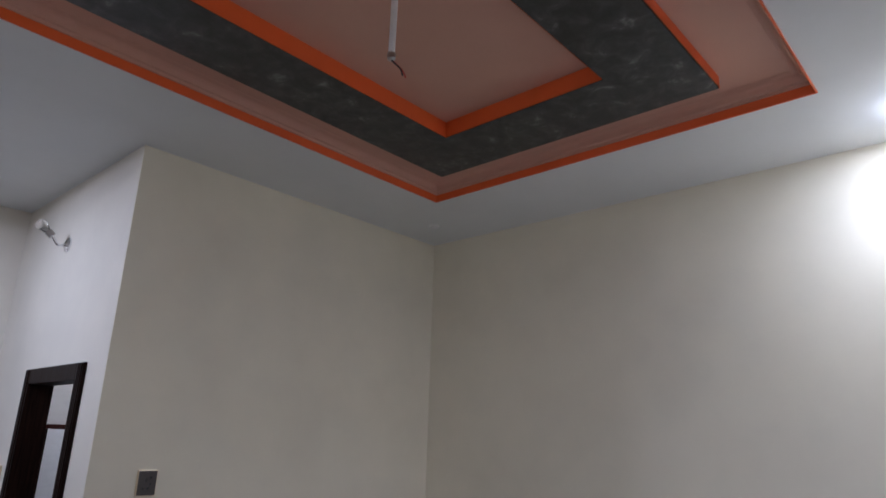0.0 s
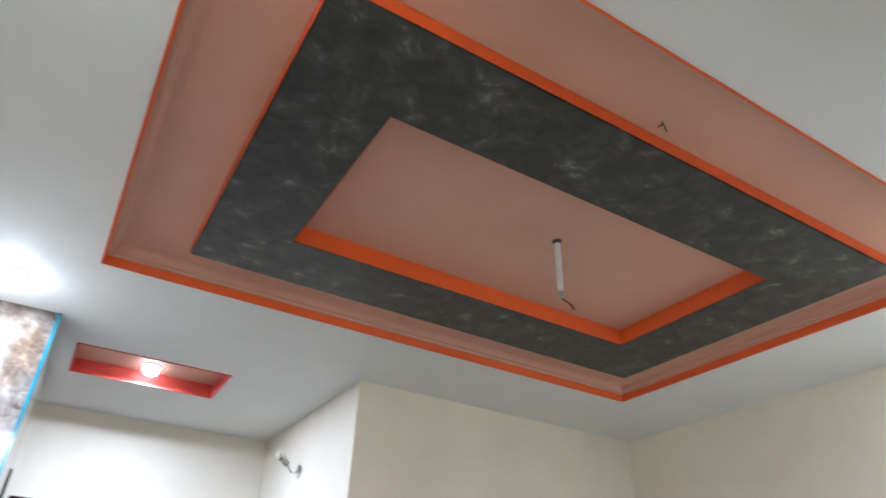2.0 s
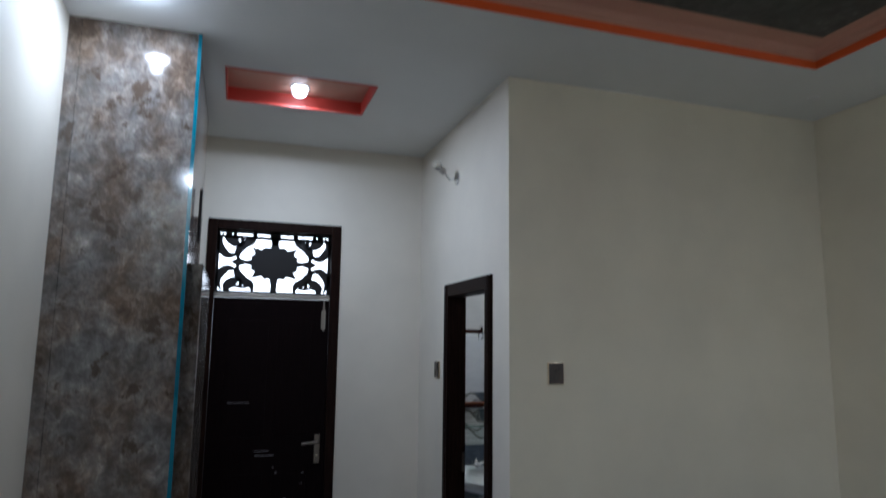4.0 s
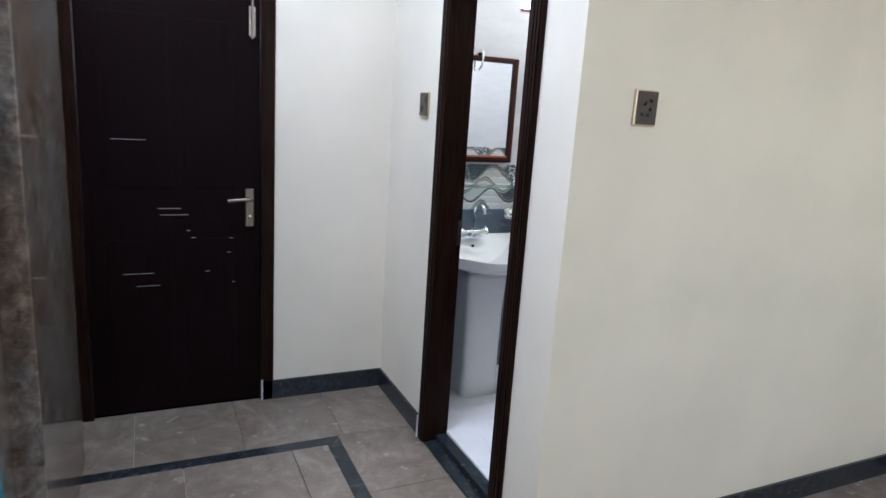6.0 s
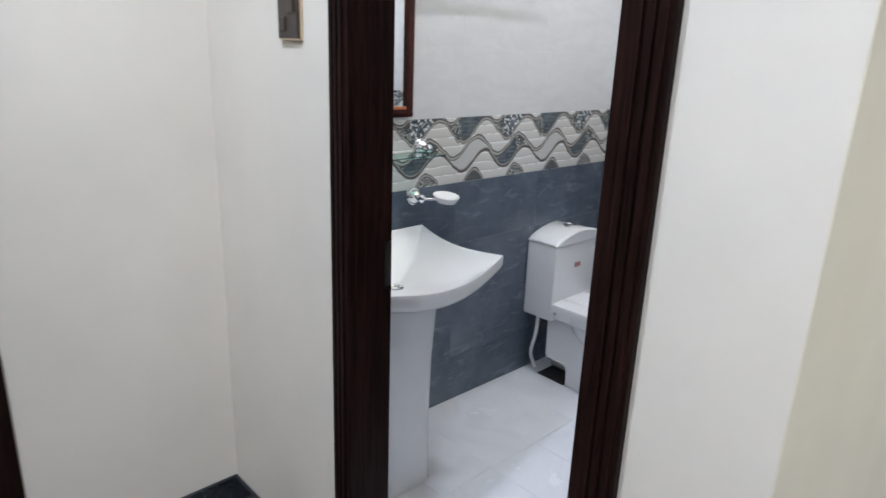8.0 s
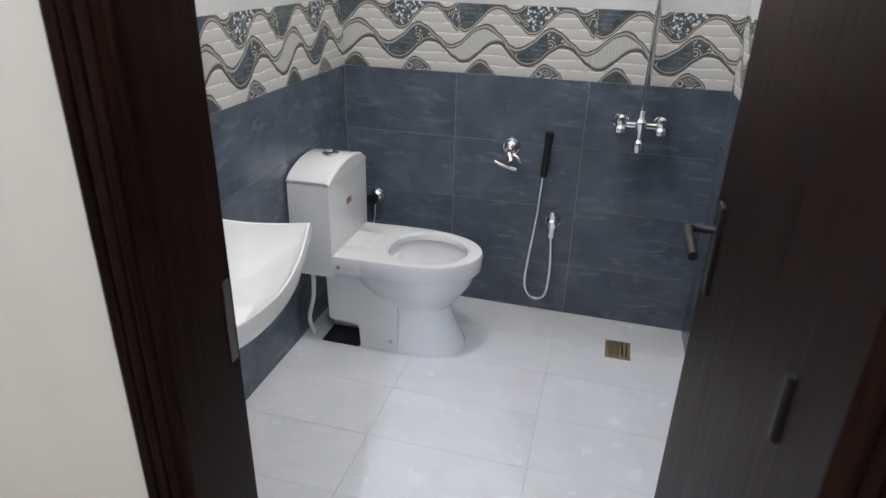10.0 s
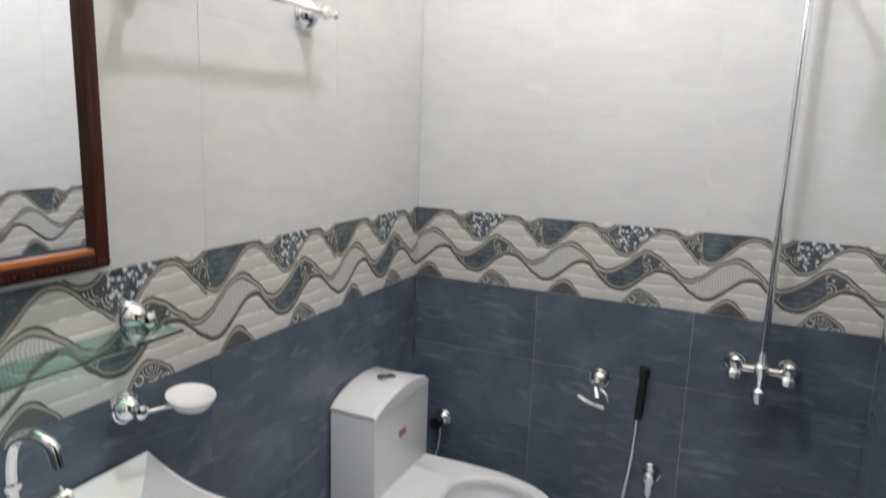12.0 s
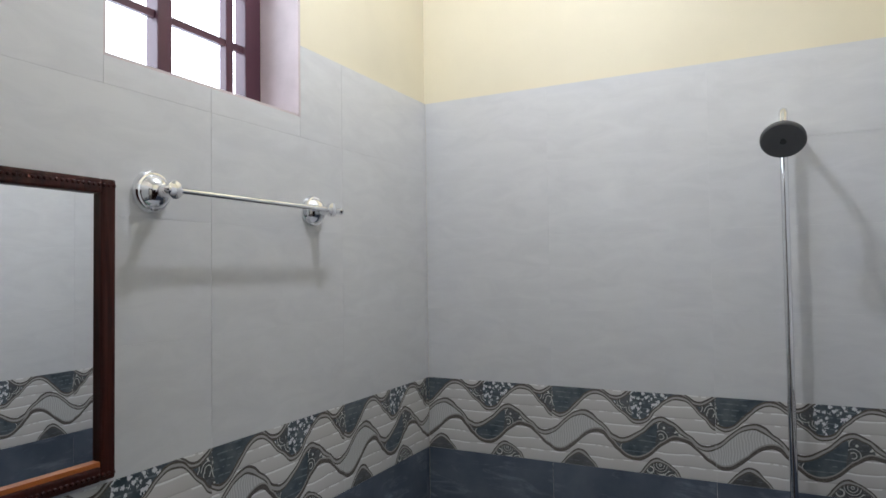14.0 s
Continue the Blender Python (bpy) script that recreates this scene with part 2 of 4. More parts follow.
M_CHROME = metal("chrome", (0.82, 0.83, 0.85), 0.06)
M_STEEL = metal("brushed_steel", (0.50, 0.47, 0.43), 0.28)
M_BRONZE = metal("dull_bronze", (0.30, 0.26, 0.22), 0.3)
M_BRASS = metal("pale_gold", (0.70, 0.58, 0.42), 0.3)
M_IRON = plain("black_painted_iron", (0.012, 0.011, 0.012), 0.4)
M_WINE = plain("maroon_painted_iron", (0.06, 0.018, 0.030), 0.45)
M_PORC = plain("white_porcelain", (0.80, 0.80, 0.81), 0.07, 0.03, 3, 0.4)
M_PLASTIC = plain("white_plastic", (0.76, 0.76, 0.75), 0.35)
M_BROWNPL = plain("brown_switch_plastic", (0.050, 0.036, 0.027), 0.35)
M_BLACK = plain("black_plastic", (0.012, 0.012, 0.013), 0.35)
M_GREYPL = plain("grey_rubber", (0.09, 0.09, 0.092), 0.5)
M_FROST = plain("rough_plaster_reveal", (0.66, 0.58, 0.58), 0.8, 0.25, 7)
M_SLATE, M_WHITE, M_WAVE = slate_tile(), white_tile(), wave_tile()


def glass(name, colour, rough=0.0):
    n = Net(name)
    n.set(Base_Color=(*colour, 1), Roughness=rough, IOR=1.45, Transmission_Weight=1.0)
    return n.m


def glow(name, colour, strength):
    n = Net(name)
    n.set(Base_Color=(*colour, 1), Emission_Color=(*colour, 1), Emission_Strength=strength)
    return n.m


M_GREEN = glass("green_edged_glass", (0.55, 0.84, 0.74))
M_BLUE = plain("blue_film_edge", (0.02, 0.20, 0.28), 0.10, 0.5, 9, 0.6)
M_CLEAR = glass("clear_glass", (0.96, 0.97, 0.97))
M_LED = glow("led_diffuser", (0.93, 0.97, 1.0), 14)
M_SKY = glow("hazy_daylight", (0.96, 0.98, 1.0), 3.6)
M_MIRROR = metal("mirror_silver", (0.90, 0.91, 0.92), 0.0)
M_MIRROR.node_tree.nodes["Color Ramp"].color_ramp.elements[1].color = (0.012, 0.012, 0.012, 1)

# ---- mesh tools ----


def box(bm, x0, x1, y0, y1, z0, z1, bevel=0.0):
    m = Matrix.LocRotScale(((x0 + x1) / 2, (y0 + y1) / 2, (z0 + z1) / 2), None, (x1 - x0, y1 - y0, z1 - z0))
    verts = bmesh.ops.create_cube(bm, size=1, matrix=m)["verts"]
    if bevel:
        edges = list({e for v in verts for e in v.link_edges})
        bmesh.ops.bevel(bm, geom=edges, offset=bevel, segments=2, affect="EDGES", profile=0.6)
    return bm


def boxes(*dims, bevel=0.0):
    bm = bmesh.new()
    for d in dims:
        box(bm, *d, bevel=bevel)
    return bm


def loft(bm, rings, caps=(True, True)):
    made = [[bm.verts.new(p) for p in ring] for ring in rings]
    n = len(rings[0])
    for a, b in zip(made, made[1:]):
        for i in range(n):
            bm.faces.new((a[i], a[(i + 1) % n], b[(i + 1) % n], b[i]))
    if caps[0]:
        bm.faces.new(made[0][::-1])
    if caps[1]:
        bm.faces.new(made[-1])
    return bm


def lathe(bm, profile, m=None, seg=24):
    """Turns (radius, height) pairs about z, then places by m."""
    m = m or Matrix()
    return loft(bm, [[m @ Vector((max(r, 0.0004) * math.cos(2 * math.pi * i / seg), max(r, 0.0004) * math.sin(2 * math.pi * i / seg), h)) for i in range(seg)] for r, h in profile])


def tube(bm, points, radius, seg=10):
    pts = [Vector(p) for p in points]
    rings, side = [], None
    for i, p in enumerate(pts):
        way = (pts[min(i + 1, len(pts) - 1)] - pts[max(i - 1, 0)]).normalized()
        if side is None:
            side = way.orthogonal().normalized()
        side = (side - way * side.dot(way)).normalized()
        up = way.cross(side)
        rings.append([p + radius * (side * math.cos(2 * math.pi * k / seg) + up * math.sin(2 * math.pi * k / seg)) for k in range(seg)])
    return loft(bm, rings)


def smooth_path(points, steps=6):
    """Points along a soft curve through those given."""
    p = [Vector(q) for q in points]
    p = [p[0] * 2 - p[1], *p, p[-1] * 2 - p[-2]]
    out = []
    for i in range(1, len(p) - 2):
        for k in range(steps):
            t = k / steps
            a, b, c, d = p[i - 1:i + 3]
            out.append(0.5 * ((2 * b) + (c - a) * t + (2 * a - 5 * b + 4 * c - d) * t * t + (3 * b - a - 3 * c + d) * t ** 3))
    return [*out, p[-2]]


def finish(name, bm, material, smooth=False):
    bmesh.ops.recalc_face_normals(bm, faces=bm.faces)
    mesh = bpy.data.meshes.new(name)
    bm.to_mesh(mesh)
    bm.free()
    mesh.materials.append(material)
    if smooth:
        mesh.shade_smooth()
        mesh.set_sharp_from_angle(angle=radians(38))
    return mesh


def part(name, bm, material, parent, label="", smooth=False):
    ob = new(name, finish(name, bm, material, smooth))
    ob.parent = parent
    if parent is not None:
        ob.matrix_parent_inverse = Matrix.Translation(parent.matrix_basis.translation).inverted() if parent.parent is None else Matrix()
    return tagged(ob, label)


def thing(name, at, label, category, group="", kind=""):
    ob = new(name)
    ob.empty_display_size = 0.05
    ob.location = at
    return tagged(ob, label, category, group, kind)


def structure(name, bm, material, label, category, smooth=False):
    return tagged(new(name, finish(name, bm, material, smooth)), label, category, "", "structure")


def facing(at, way):
    """A pose whose z axis points along way."""
    return Matrix.Translation(at) @ Vector(way).to_track_quat("Z", "Y").to_matrix().to_4x4()


# ---- hall and passage ----
W, E, S = -2.012, 2.02, -4.2
HS = -3.11
GX0, GX1 = -1.90, -0.84
END = 1.585
TOP = 3.30
WALL = 0.10
DX0, DX1, DTOP = -1.471, -0.588, 2.522
FY0, FY1, FI0, FI1 = 0.212, 0.976, 0.292, 0.908
floor = structure("floor", boxes((W - 0.12, E + 0.12, S - 0.12, END + 0.02, -0.12, -0.012)), M_GROUT, "brown marble tiled floor with a dark inlaid border", "floor")
structure("wall_north", boxes((0.1, E, 0.0, 0.045, 0, TOP), (0.0, 0.1, 0.0, 0.003, 0, TOP)), M_CREAM, "cream painted plaster wall with a brown socket", "wall")
structure("wall_east", boxes((E, E + 0.12, HS - 0.13, 0.0, 0, TOP)), M_CREAM, "cream painted plaster wall of the hall", "wall")
structure("wall_west", boxes((W - 0.12, W, S, END, 0, TOP)), M_COOL, "off-white painted plaster wall beside the marble pillar", "wall")
# the opening at x 0.2 to 1.6 is invented, to house the fill lamp
structure("wall_south", boxes((W, GX0, HS - 0.13, HS, 0, TOP), (GX0, GX1, HS - 0.13, HS, 2.23, TOP), (GX1, 0.2, HS - 0.13, HS, 0, TOP), (1.6, E, HS - 0.13, HS, 0, TOP), (0.2, 1.6, HS - 0.13, HS, 0, 0.95), (0.2, 1.6, HS - 0.13, HS, 2.25, TOP)), M_CREAM, "cream painted plaster wall with a doorway and an added, unseen opening for fill light", "wall")
structure("wall_lobby", boxes((W, -0.4, S - 0.12, S, 0, TOP), (-0.4, -0.28, S - 0.12, HS - 0.13, 0, TOP)), M_COOL, "off-white plaster wall closing the lobby", "wall")
structure("wall_passage", boxes((0.0, 0.1, 0.003, FY0, 0, TOP), (0.0, 0.1, FY1, END, 0, TOP), (0.0, 0.1, FY0, FY1, 2.08, TOP)), M_COOL, "off-white painted wall around the bathroom doorway", "wall")
structure("wall_end", boxes((-1.6, DX0, END, END + 0.14, 0, TOP), (DX1, 0.1, END, END + 0.14, 0, TOP), (DX0, DX1, END, END + 0.14, DTOP, TOP), (W, -1.6, END, END + 0.14, 0, TOP)), M_COOL, "off-white painted wall around the dark entrance door", "wall")

# ceiling with its raised tray
PX0, PX1, PY0, PY1 = -1.105, 1.196, -2.225, -0.802
IX0, IX1, IY0, IY1 = -0.797, 0.861, -1.908, -1.122
PZ = 3.112
TX0, TX1, TY0, TY1 = -1.391, 1.388, -2.512, -0.590
RX0, RX1, RY0, RY1 = -1.388, -0.605, 0.36, 0.830
structure("ceiling", boxes((W, TX0, S, 0, CEIL, CEIL + 0.02), (TX1, E, S, 0, CEIL, CEIL + 0.02), (TX0, TX1, S, TY0, CEIL, CEIL + 0.02), (TX0, TX1, TY1, 0, CEIL, CEIL + 0.02),
                           (W, RX0, 0, END, CEIL, CEIL + 0.02), (RX1, 0, 0, END, CEIL, CEIL + 0.02), (RX0, RX1, 0, RY0, CEIL, CEIL + 0.02), (RX0, RX1, RY1, END, CEIL, CEIL + 0.02)), M_CEIL, "white painted gypsum ceiling with dropped margins", "ceiling")
structure("ceiling_tray", boxes((TX0 - 0.06, TX1 + 0.06, TY0 - 0.06, TY1 + 0.06, TRAY, TRAY + 0.03)), M_PINK, "salmon pink raised middle of the tray ceiling", "ceiling")
structure("ceiling_tray_margin", boxes((TX0 - 0.05, TX1 + 0.05, TY0 - 0.05, PY0 - 0.001, TRAY - 0.026, TRAY - 0.001), (TX0 - 0.05, TX1 + 0.05, PY1 + 0.001, TY1 + 0.05, TRAY - 0.026, TRAY - 0.001), (TX0 - 0.05, PX0 - 0.001, PY0 - 0.001, PY1 + 0.001, TRAY - 0.026, TRAY - 0.001), (PX1 + 0.001, TX1 + 0.05, PY0 - 0.001, PY1 + 0.001, TRAY - 0.026, TRAY - 0.001)), M_PINK, "salmon pink margin round the dark ceiling band", "ceiling")
structure("ceiling_recess", boxes((RX0 - 0.02, RX1 + 0.02, RY0 - 0.02, RY1 + 0.02, CEIL + 0.075, CEIL + 0.10)), M_PINK, "pink raised recess in the passage ceiling", "ceiling")
structure("roof_slab", boxes((W - 0.12, E + 0.12, S - 0.12, END + 0.3, TOP, TOP + 0.12)), M_CEIL, "plain concrete slab above the ceilings", "ceiling")


def rim(x0, x1, y0, y1, profile):
    """A mitred strip round a rectangle; profile gives (inset, height)."""
    return loft(bmesh.new(), [[(x0 + d, y0 + d, z), (x1 - d, y0 + d, z), (x1 - d, y1 - d, z), (x0 + d, y1 - d, z)] for d, z in [*profile, profile[0]]], (False, False))


structure("trim_tray_lip", rim(TX0, TX1, TY0, TY1, [(0.0, CEIL - 0.006), (0.006, CEIL - 0.006), (0.010, CEIL + 0.032), (-0.03, CEIL + 0.032), (-0.03, CEIL + 0.022), (0.0, CEIL + 0.022)]), M_ORANGE, "orange-red painted lip round the ceiling tray", "trim")
cove = [(0.0, CEIL + 0.032), (0.016, CEIL + 0.033), (0.018, CEIL + 0.044), (0.026, CEIL + 0.047)] + [(0.028 + 0.030 * (1 - math.cos(a)), CEIL + 0.050 + 0.028 * math.sin(a)) for a in (0.0, 0.4, 0.8, 1.2, 1.57)] + [(0.066, CEIL + 0.080), (0.070, CEIL + 0.090), (0.074, TRAY), (0.0, TRAY)]
structure("trim_cornice", rim(TX0, TX1, TY0, TY1, cove), M_PINK, "moulded salmon pink plaster cornice inside the tray", "trim", True)
structure("ceiling_panel_band", boxes((PX0 + 0.004, PX1 - 0.004, PY0 + 0.004, IY0 - 0.003, PZ, PZ + 0.012), (PX0 + 0.004, PX1 - 0.004, IY1 + 0.003, PY1 - 0.004, PZ, PZ + 0.012), (PX0 + 0.004, IX0 - 0.003, IY0 - 0.003, IY1 + 0.003, PZ, PZ + 0.012), (IX1 + 0.003, PX1 - 0.004, IY0 - 0.003, IY1 + 0.003, PZ, PZ + 0.012)), M_PANEL, "dark marbled rectangular band dropped below the pink tray", "ceiling panel")
structure("trim_panel_outer", rim(PX0, PX1, PY0, PY1, [(0.0, PZ + 0.004), (0.0, TRAY), (0.02, TRAY), (0.02, PZ + 0.013), (0.004, PZ + 0.013)]), M_ORANGE, "orange painted outer edge of the dark ceiling band", "trim")
structure("trim_panel_inner", rim(IX0, IX1, IY0, IY1, [(0.0, PZ + 0.002), (0.0, TRAY), (-0.02, TRAY), (-0.02, PZ + 0.013), (-0.003, PZ + 0.013)]), M_ORANGE, "orange painted inner edge of the dark ceiling band", "trim")
structure("trim_recess", rim(RX0, RX1, RY0, RY1, [(0.0, CEIL - 0.004), (0.008, CEIL - 0.004), (0.008, CEIL + 0.075), (-0.015, CEIL + 0.075), (-0.015, CEIL + 0.022), (0.0, CEIL + 0.022)]), M_RED, "red painted lip of the passage ceiling recess", "trim")

SK = 0.10
structure("baseboard_north", boxes((-0.012, E, -0.012, 0.0, 0, SK)), M_DARK, "black marble skirting along the cream wall", "baseboard")
structure("baseboard_east", boxes((E - 0.012, E, HS, -0.012, 0, SK)), M_DARK, "black marble skirting along the hall wall", "baseboard")
structure("baseboard_passage", boxes((-0.012, 0.0, FY1, END - 0.012, 0, SK), (-0.012, 0.0, 0.0, FY0, 0, SK)), M_DARK, "black marble skirting beside the bathroom door", "baseboard")
structure("baseboard_end", boxes((-0.640, 0.0, END - 0.012, END, 0, SK)), M_DARK, "black marble skirting beside the entrance door", "baseboard")
structure("trim_skirting_ends", boxes((-0.650, -0.640, END - 0.014, END, 0, SK + 0.012), (-0.0235, -0.0125, FY1 - 0.002, FY1 + 0.008, 0, SK + 0.012)), M_FROST, "raw plaster ends of the marble skirting", "trim")
structure("threshold", boxes((-0.012, 0.046, FY0, FY1, -0.012, 0.010), (0.048, WALL + 0.002, FY0, FY1, -0.012, 0.036), bevel=0.002), M_DARK, "black marble threshold of the bathroom door", "threshold")


structure("backdrop", boxes((-2.6, 0.6, END + 1.2, END + 1.22, 1.5, 4.0)), M_SKY, "bright hazy daylight outside the entrance", "backdrop")
structure("backdrop_bath", boxes((0.64, 4.4, END + 1.2, END + 1.22, 1.5, 5.0)), M_SKY, "bright hazy daylight outside the bathroom window", "backdrop")

# marble-clad pillar
PF, PR, PB = 0.035, -1.494, 1.22
pillar = thing("pillar", (-1.75, 0.6, 0), "polished grey-brown marble clad pillar with blue film edge", "pillar")
part("core", boxes((W, PR - 0.016, PF + 0.02, PB, 0, CEIL)), M_COOL, pillar)
part("front_slab", boxes((W + 0.052, PR - 0.002, PF, PF + 0.02, 0, CEIL)), M_CLAD, pillar)
part("front_strip", boxes((W, W + 0.050, PF + 0.003, PF + 0.02, 0, CEIL)), M_CLAD, pillar)
part("side_slab", boxes((PR - 0.016, PR, PF + 0.02, PB, 2.08, CEIL)), M_CLAD, pillar)
part("side_plinth", boxes((PR - 0.016, -1.425, 0.26, PB, 0, 2.07), bevel=0.004), M_CLAD, pillar, "thicker polished marble casing on the lower side")
part("side_base", boxes((PR - 0.016, PR, PF + 0.02, 0.26, 0, 2.08)), M_CLAD, pillar)
part("film_edge", boxes((PR - 0.002, PR + 0.014, PF - 0.004, PF + 0.014, 0, CEIL)), M_BLUE, pillar, "shiny blue protective film strip")
part("hanger", tube(bmesh.new(), [(PR + 0.02, 0.62, 2.22), (PR + 0.02, 0.62, 2.50)], 0.008), M_IRON, pillar, "black iron rod")
part("hanger_foot", tube(bmesh.new(), [(PR, 0.62, 2.26), (PR + 0.022, 0.62, 2.26)], 0.006), M_IRON, pillar)


def downlight(at, lit, r=0.055):
    x, y, z = at
    d = thing("downlight", at, "round white recessed ceiling downlight, " + ("switched on" if lit else "switched off"), "downlight", "ceiling downlights")
    part("ring", lathe(bmesh.new(), [(r * 0.82, -0.002), (r * 0.86, -0.008), (r, -0.006), (r * 1.06, 0.0), (r * 0.8, 0.0)], Matrix.Translation(at), 32), M_PLASTIC, d, "", True)
    part("diffuser", lathe(bmesh.new(), [(0.0, -0.0005), (r * 0.82, -0.0005), (r * 0.82, -0.003), (0.0, -0.004)], Matrix.Translation(at), 32), M_LED if lit else M_PLASTIC, d, "glowing diffuser" if lit else "", True)


downlight((-1.70, -0.29, CEIL), True, 0.07)
downlight((1.70, -2.80, CEIL), True, 0.07)
downlight((-1.70, -2.80, CEIL), True, 0.07)
downlight((1.70, -0.29, CEIL), False, 0.03)
downlight((-0.99, 0.70, CEIL + 0.075), True)
led = thing("led_bulb", (-0.99, 0.70, CEIL + 0.075), "round white bulb glowing in the red ceiling recess", "bulb")
part("dome", lathe(bmesh.new(), [(0.030, -0.004), (0.040, -0.020), (0.042, -0.032), (0.034, -0.048), (0.018, -0.056), (0.0, -0.058)], Matrix.Translation((-0.99, 0.70, CEIL + 0.075)), 28), M_LED, led, "", True)

rod = thing("fan_rod", (0.090, -1.577, TRAY), "white ceiling fan down rod with bare wires, no fan fitted", "fan rod")
part("pipe", tube(bmesh.new(), [(0.090, -1.577, TRAY), (0.090, -1.577, 2.955)], 0.011, 14), M_PLASTIC, rod, "", True)
part("collar", lathe(bmesh.new(), [(0.019, 0), (0.018, -0.006), (0.012, -0.012)], Matrix.Translation((0.090, -1.577, TRAY)), 20), M_BROWNPL, rod, "", True)
for dx, c in ((0.0, M_BLACK), (0.007, M_RED)):
    part("wire", tube(bmesh.new(), smooth_path([(0.090 + dx, -1.577, 2.96), (0.090 + dx, -1.581, 2.94), (0.118 + dx, -1.591, 2.92), (0.130 + dx * 2, -1.591, 2.90)]), 0.0025, 6), c, rod)
part("end_cap", lathe(bmesh.new(), [(0.0135, 0.02), (0.0135, 0.0), (0.008, -0.006)], Matrix.Translation((0.090, -1.577, 2.947)), 14), M_STEEL, rod)
stub = thing("wire_stub", (-0.09, -2.224, TRAY), "short bare electric wires at the tray ceiling", "wire")
for k in (-1, 1):
    part("wire", tube(bmesh.new(), smooth_path([(-0.10, -2.275, TRAY - 0.026), (-0.10 + 0.006 * k, -2.275, TRAY - 0.040), (-0.10 + 0.018 * k, -2.27, TRAY - 0.050)]), 0.002, 6), M_BLACK, stub)

wl = thing("wall_lamp", (0.0, 0.778, 2.748), "clear glass wall lamp on a chrome bracket, switched off", "wall lamp")
part("plate", lathe(bmesh.new(), [(0.04, 0), (0.04, 0.008), (0.02, 0.018)], facing((0, 0.778, 2.728), (-1, 0, 0))), M_CHROME, wl, "", True)
part("arm", tube(bmesh.new(), smooth_path([(-0.01, 0.778, 2.728), (-0.05, 0.778, 2.718), (-0.075, 0.778, 2.743), (-0.085, 0.778, 2.768)]), 0.007), M_CHROME, wl, "", True)
part("holder", lathe(bmesh.new(), [(0.018, 0), (0.02, 0.03), (0.012, 0.036)], facing((-0.085, 0.778, 2.758), (-0.5, 0.2, 0.5))), M_STEEL, wl, "", True)
part("bulb", lathe(bmesh.new(), [(0.012, 0.03), (0.016, 0.040), (0.026, 0.064), (0.028, 0.080), (0.020, 0.098), (0.0, 0.104)], facing((-0.085, 0.778, 2.758), (-0.5, 0.2, 0.5))), M_CLEAR, wl, "clear glass bulb", True)

# ---- entrance door with its fretwork transom ----
door = tagged(thing("door_1", (-1.02, END, 0), "closed black-brown wooden entrance door with fretwork transom", "door"), kind="structure")
part("frame_post", boxes((DX0, DX0 + 0.06, END - 0.012, END + 0.10, 0, DTOP), bevel=0.004), M_WOOD, door)
part("frame_post", boxes((DX1 - 0.065, DX1, END - 0.012, END + 0.10, 0.0, DTOP), bevel=0.004), M_WOOD, door)
part("frame_head", boxes((DX0 + 0.06, DX1 - 0.065, END - 0.012, END + 0.10, 2.456, DTOP), bevel=0.004), M_WOOD, door)
part("transom_bar", boxes((DX0 + 0.06, DX1 - 0.065, END - 0.004, END + 0.10, 2.003, 2.030), bevel=0.003), M_STEEL, door, "pale metal transom bar")
leaf = part("leaf", boxes((DX0 + 0.062, DX1 - 0.067, END + 0.01, END + 0.05, 0.012, 2.000)), M_DOOR, door, "black-brown wooden leaf with raised panels")
for z0, z1 in ((0.15, 0.86), (1.10, 1.85)):
    for x0, x1 in ((-1.32, -1.05), (-0.99, -0.77)):
        part("panel", boxes((x0, x1, END + 0.0085, END + 0.012, z0, z1), bevel=0.0015), M_DOOR, leaf)
hx = -0.703
part("handle_plate", boxes((hx - 0.020, hx + 0.020, END + 0.001, END + 0.011, 0.915, 1.100), bevel=0.004), M_BRONZE, leaf, "dull bronze handle plate")
part("handle", tube(bmesh.new(), smooth_path([(hx, END + 0.004, 1.052), (hx, END - 0.042, 1.052), (hx - 0.03, END - 0.048, 1.054), (hx - 0.105, END - 0.046, 1.047)]), 0.0085, 10), M_BRONZE, leaf, "dull bronze lever handle", True)
part("keyhole", lathe(bmesh.new(), [(0.009, 0), (0.009, 0.004), (0.0, 0.006)], facing((hx, END + 0.001, 0.965), (0, -1, 0)), 14), M_BRASS, leaf)
chalk = plain("pale_scratches", (0.45, 0.42, 0.42), 0.7)
for x, z, w in ((-1.06, 1.005, 0.10), (-1.04, 0.975, 0.12), (-1.22, 1.315, 0.14), (-1.20, 0.70, 0.13), (-1.16, 0.640, 0.10), (-0.98, 0.90, 0.016), (-0.96, 0.865, 0.020), (-0.80, 0.79, 0.018), (-0.90, 0.70, 0.022), (-0.79, 0.86, 0.014), (-0.78, 0.64, 0.012)):
    part("scratch", boxes((x - w / 2, x + w / 2, END + 0.0078, END + 0.0102, z - 0.0011, z + 0.0011)), chalk, leaf, "pale scratch")
part("bolt", tube(bmesh.new(), [(-0.69, END + 0.0, 1.79), (-0.69, END + 0.0, 1.99)], 0.006), M_STEEL, leaf, "pale steel tower bolt")
part("bolt_plate", boxes((-0.704, -0.676, END + 0.004, END + 0.012, 1.80, 1.93), bevel=0.002), M_STEEL, leaf)


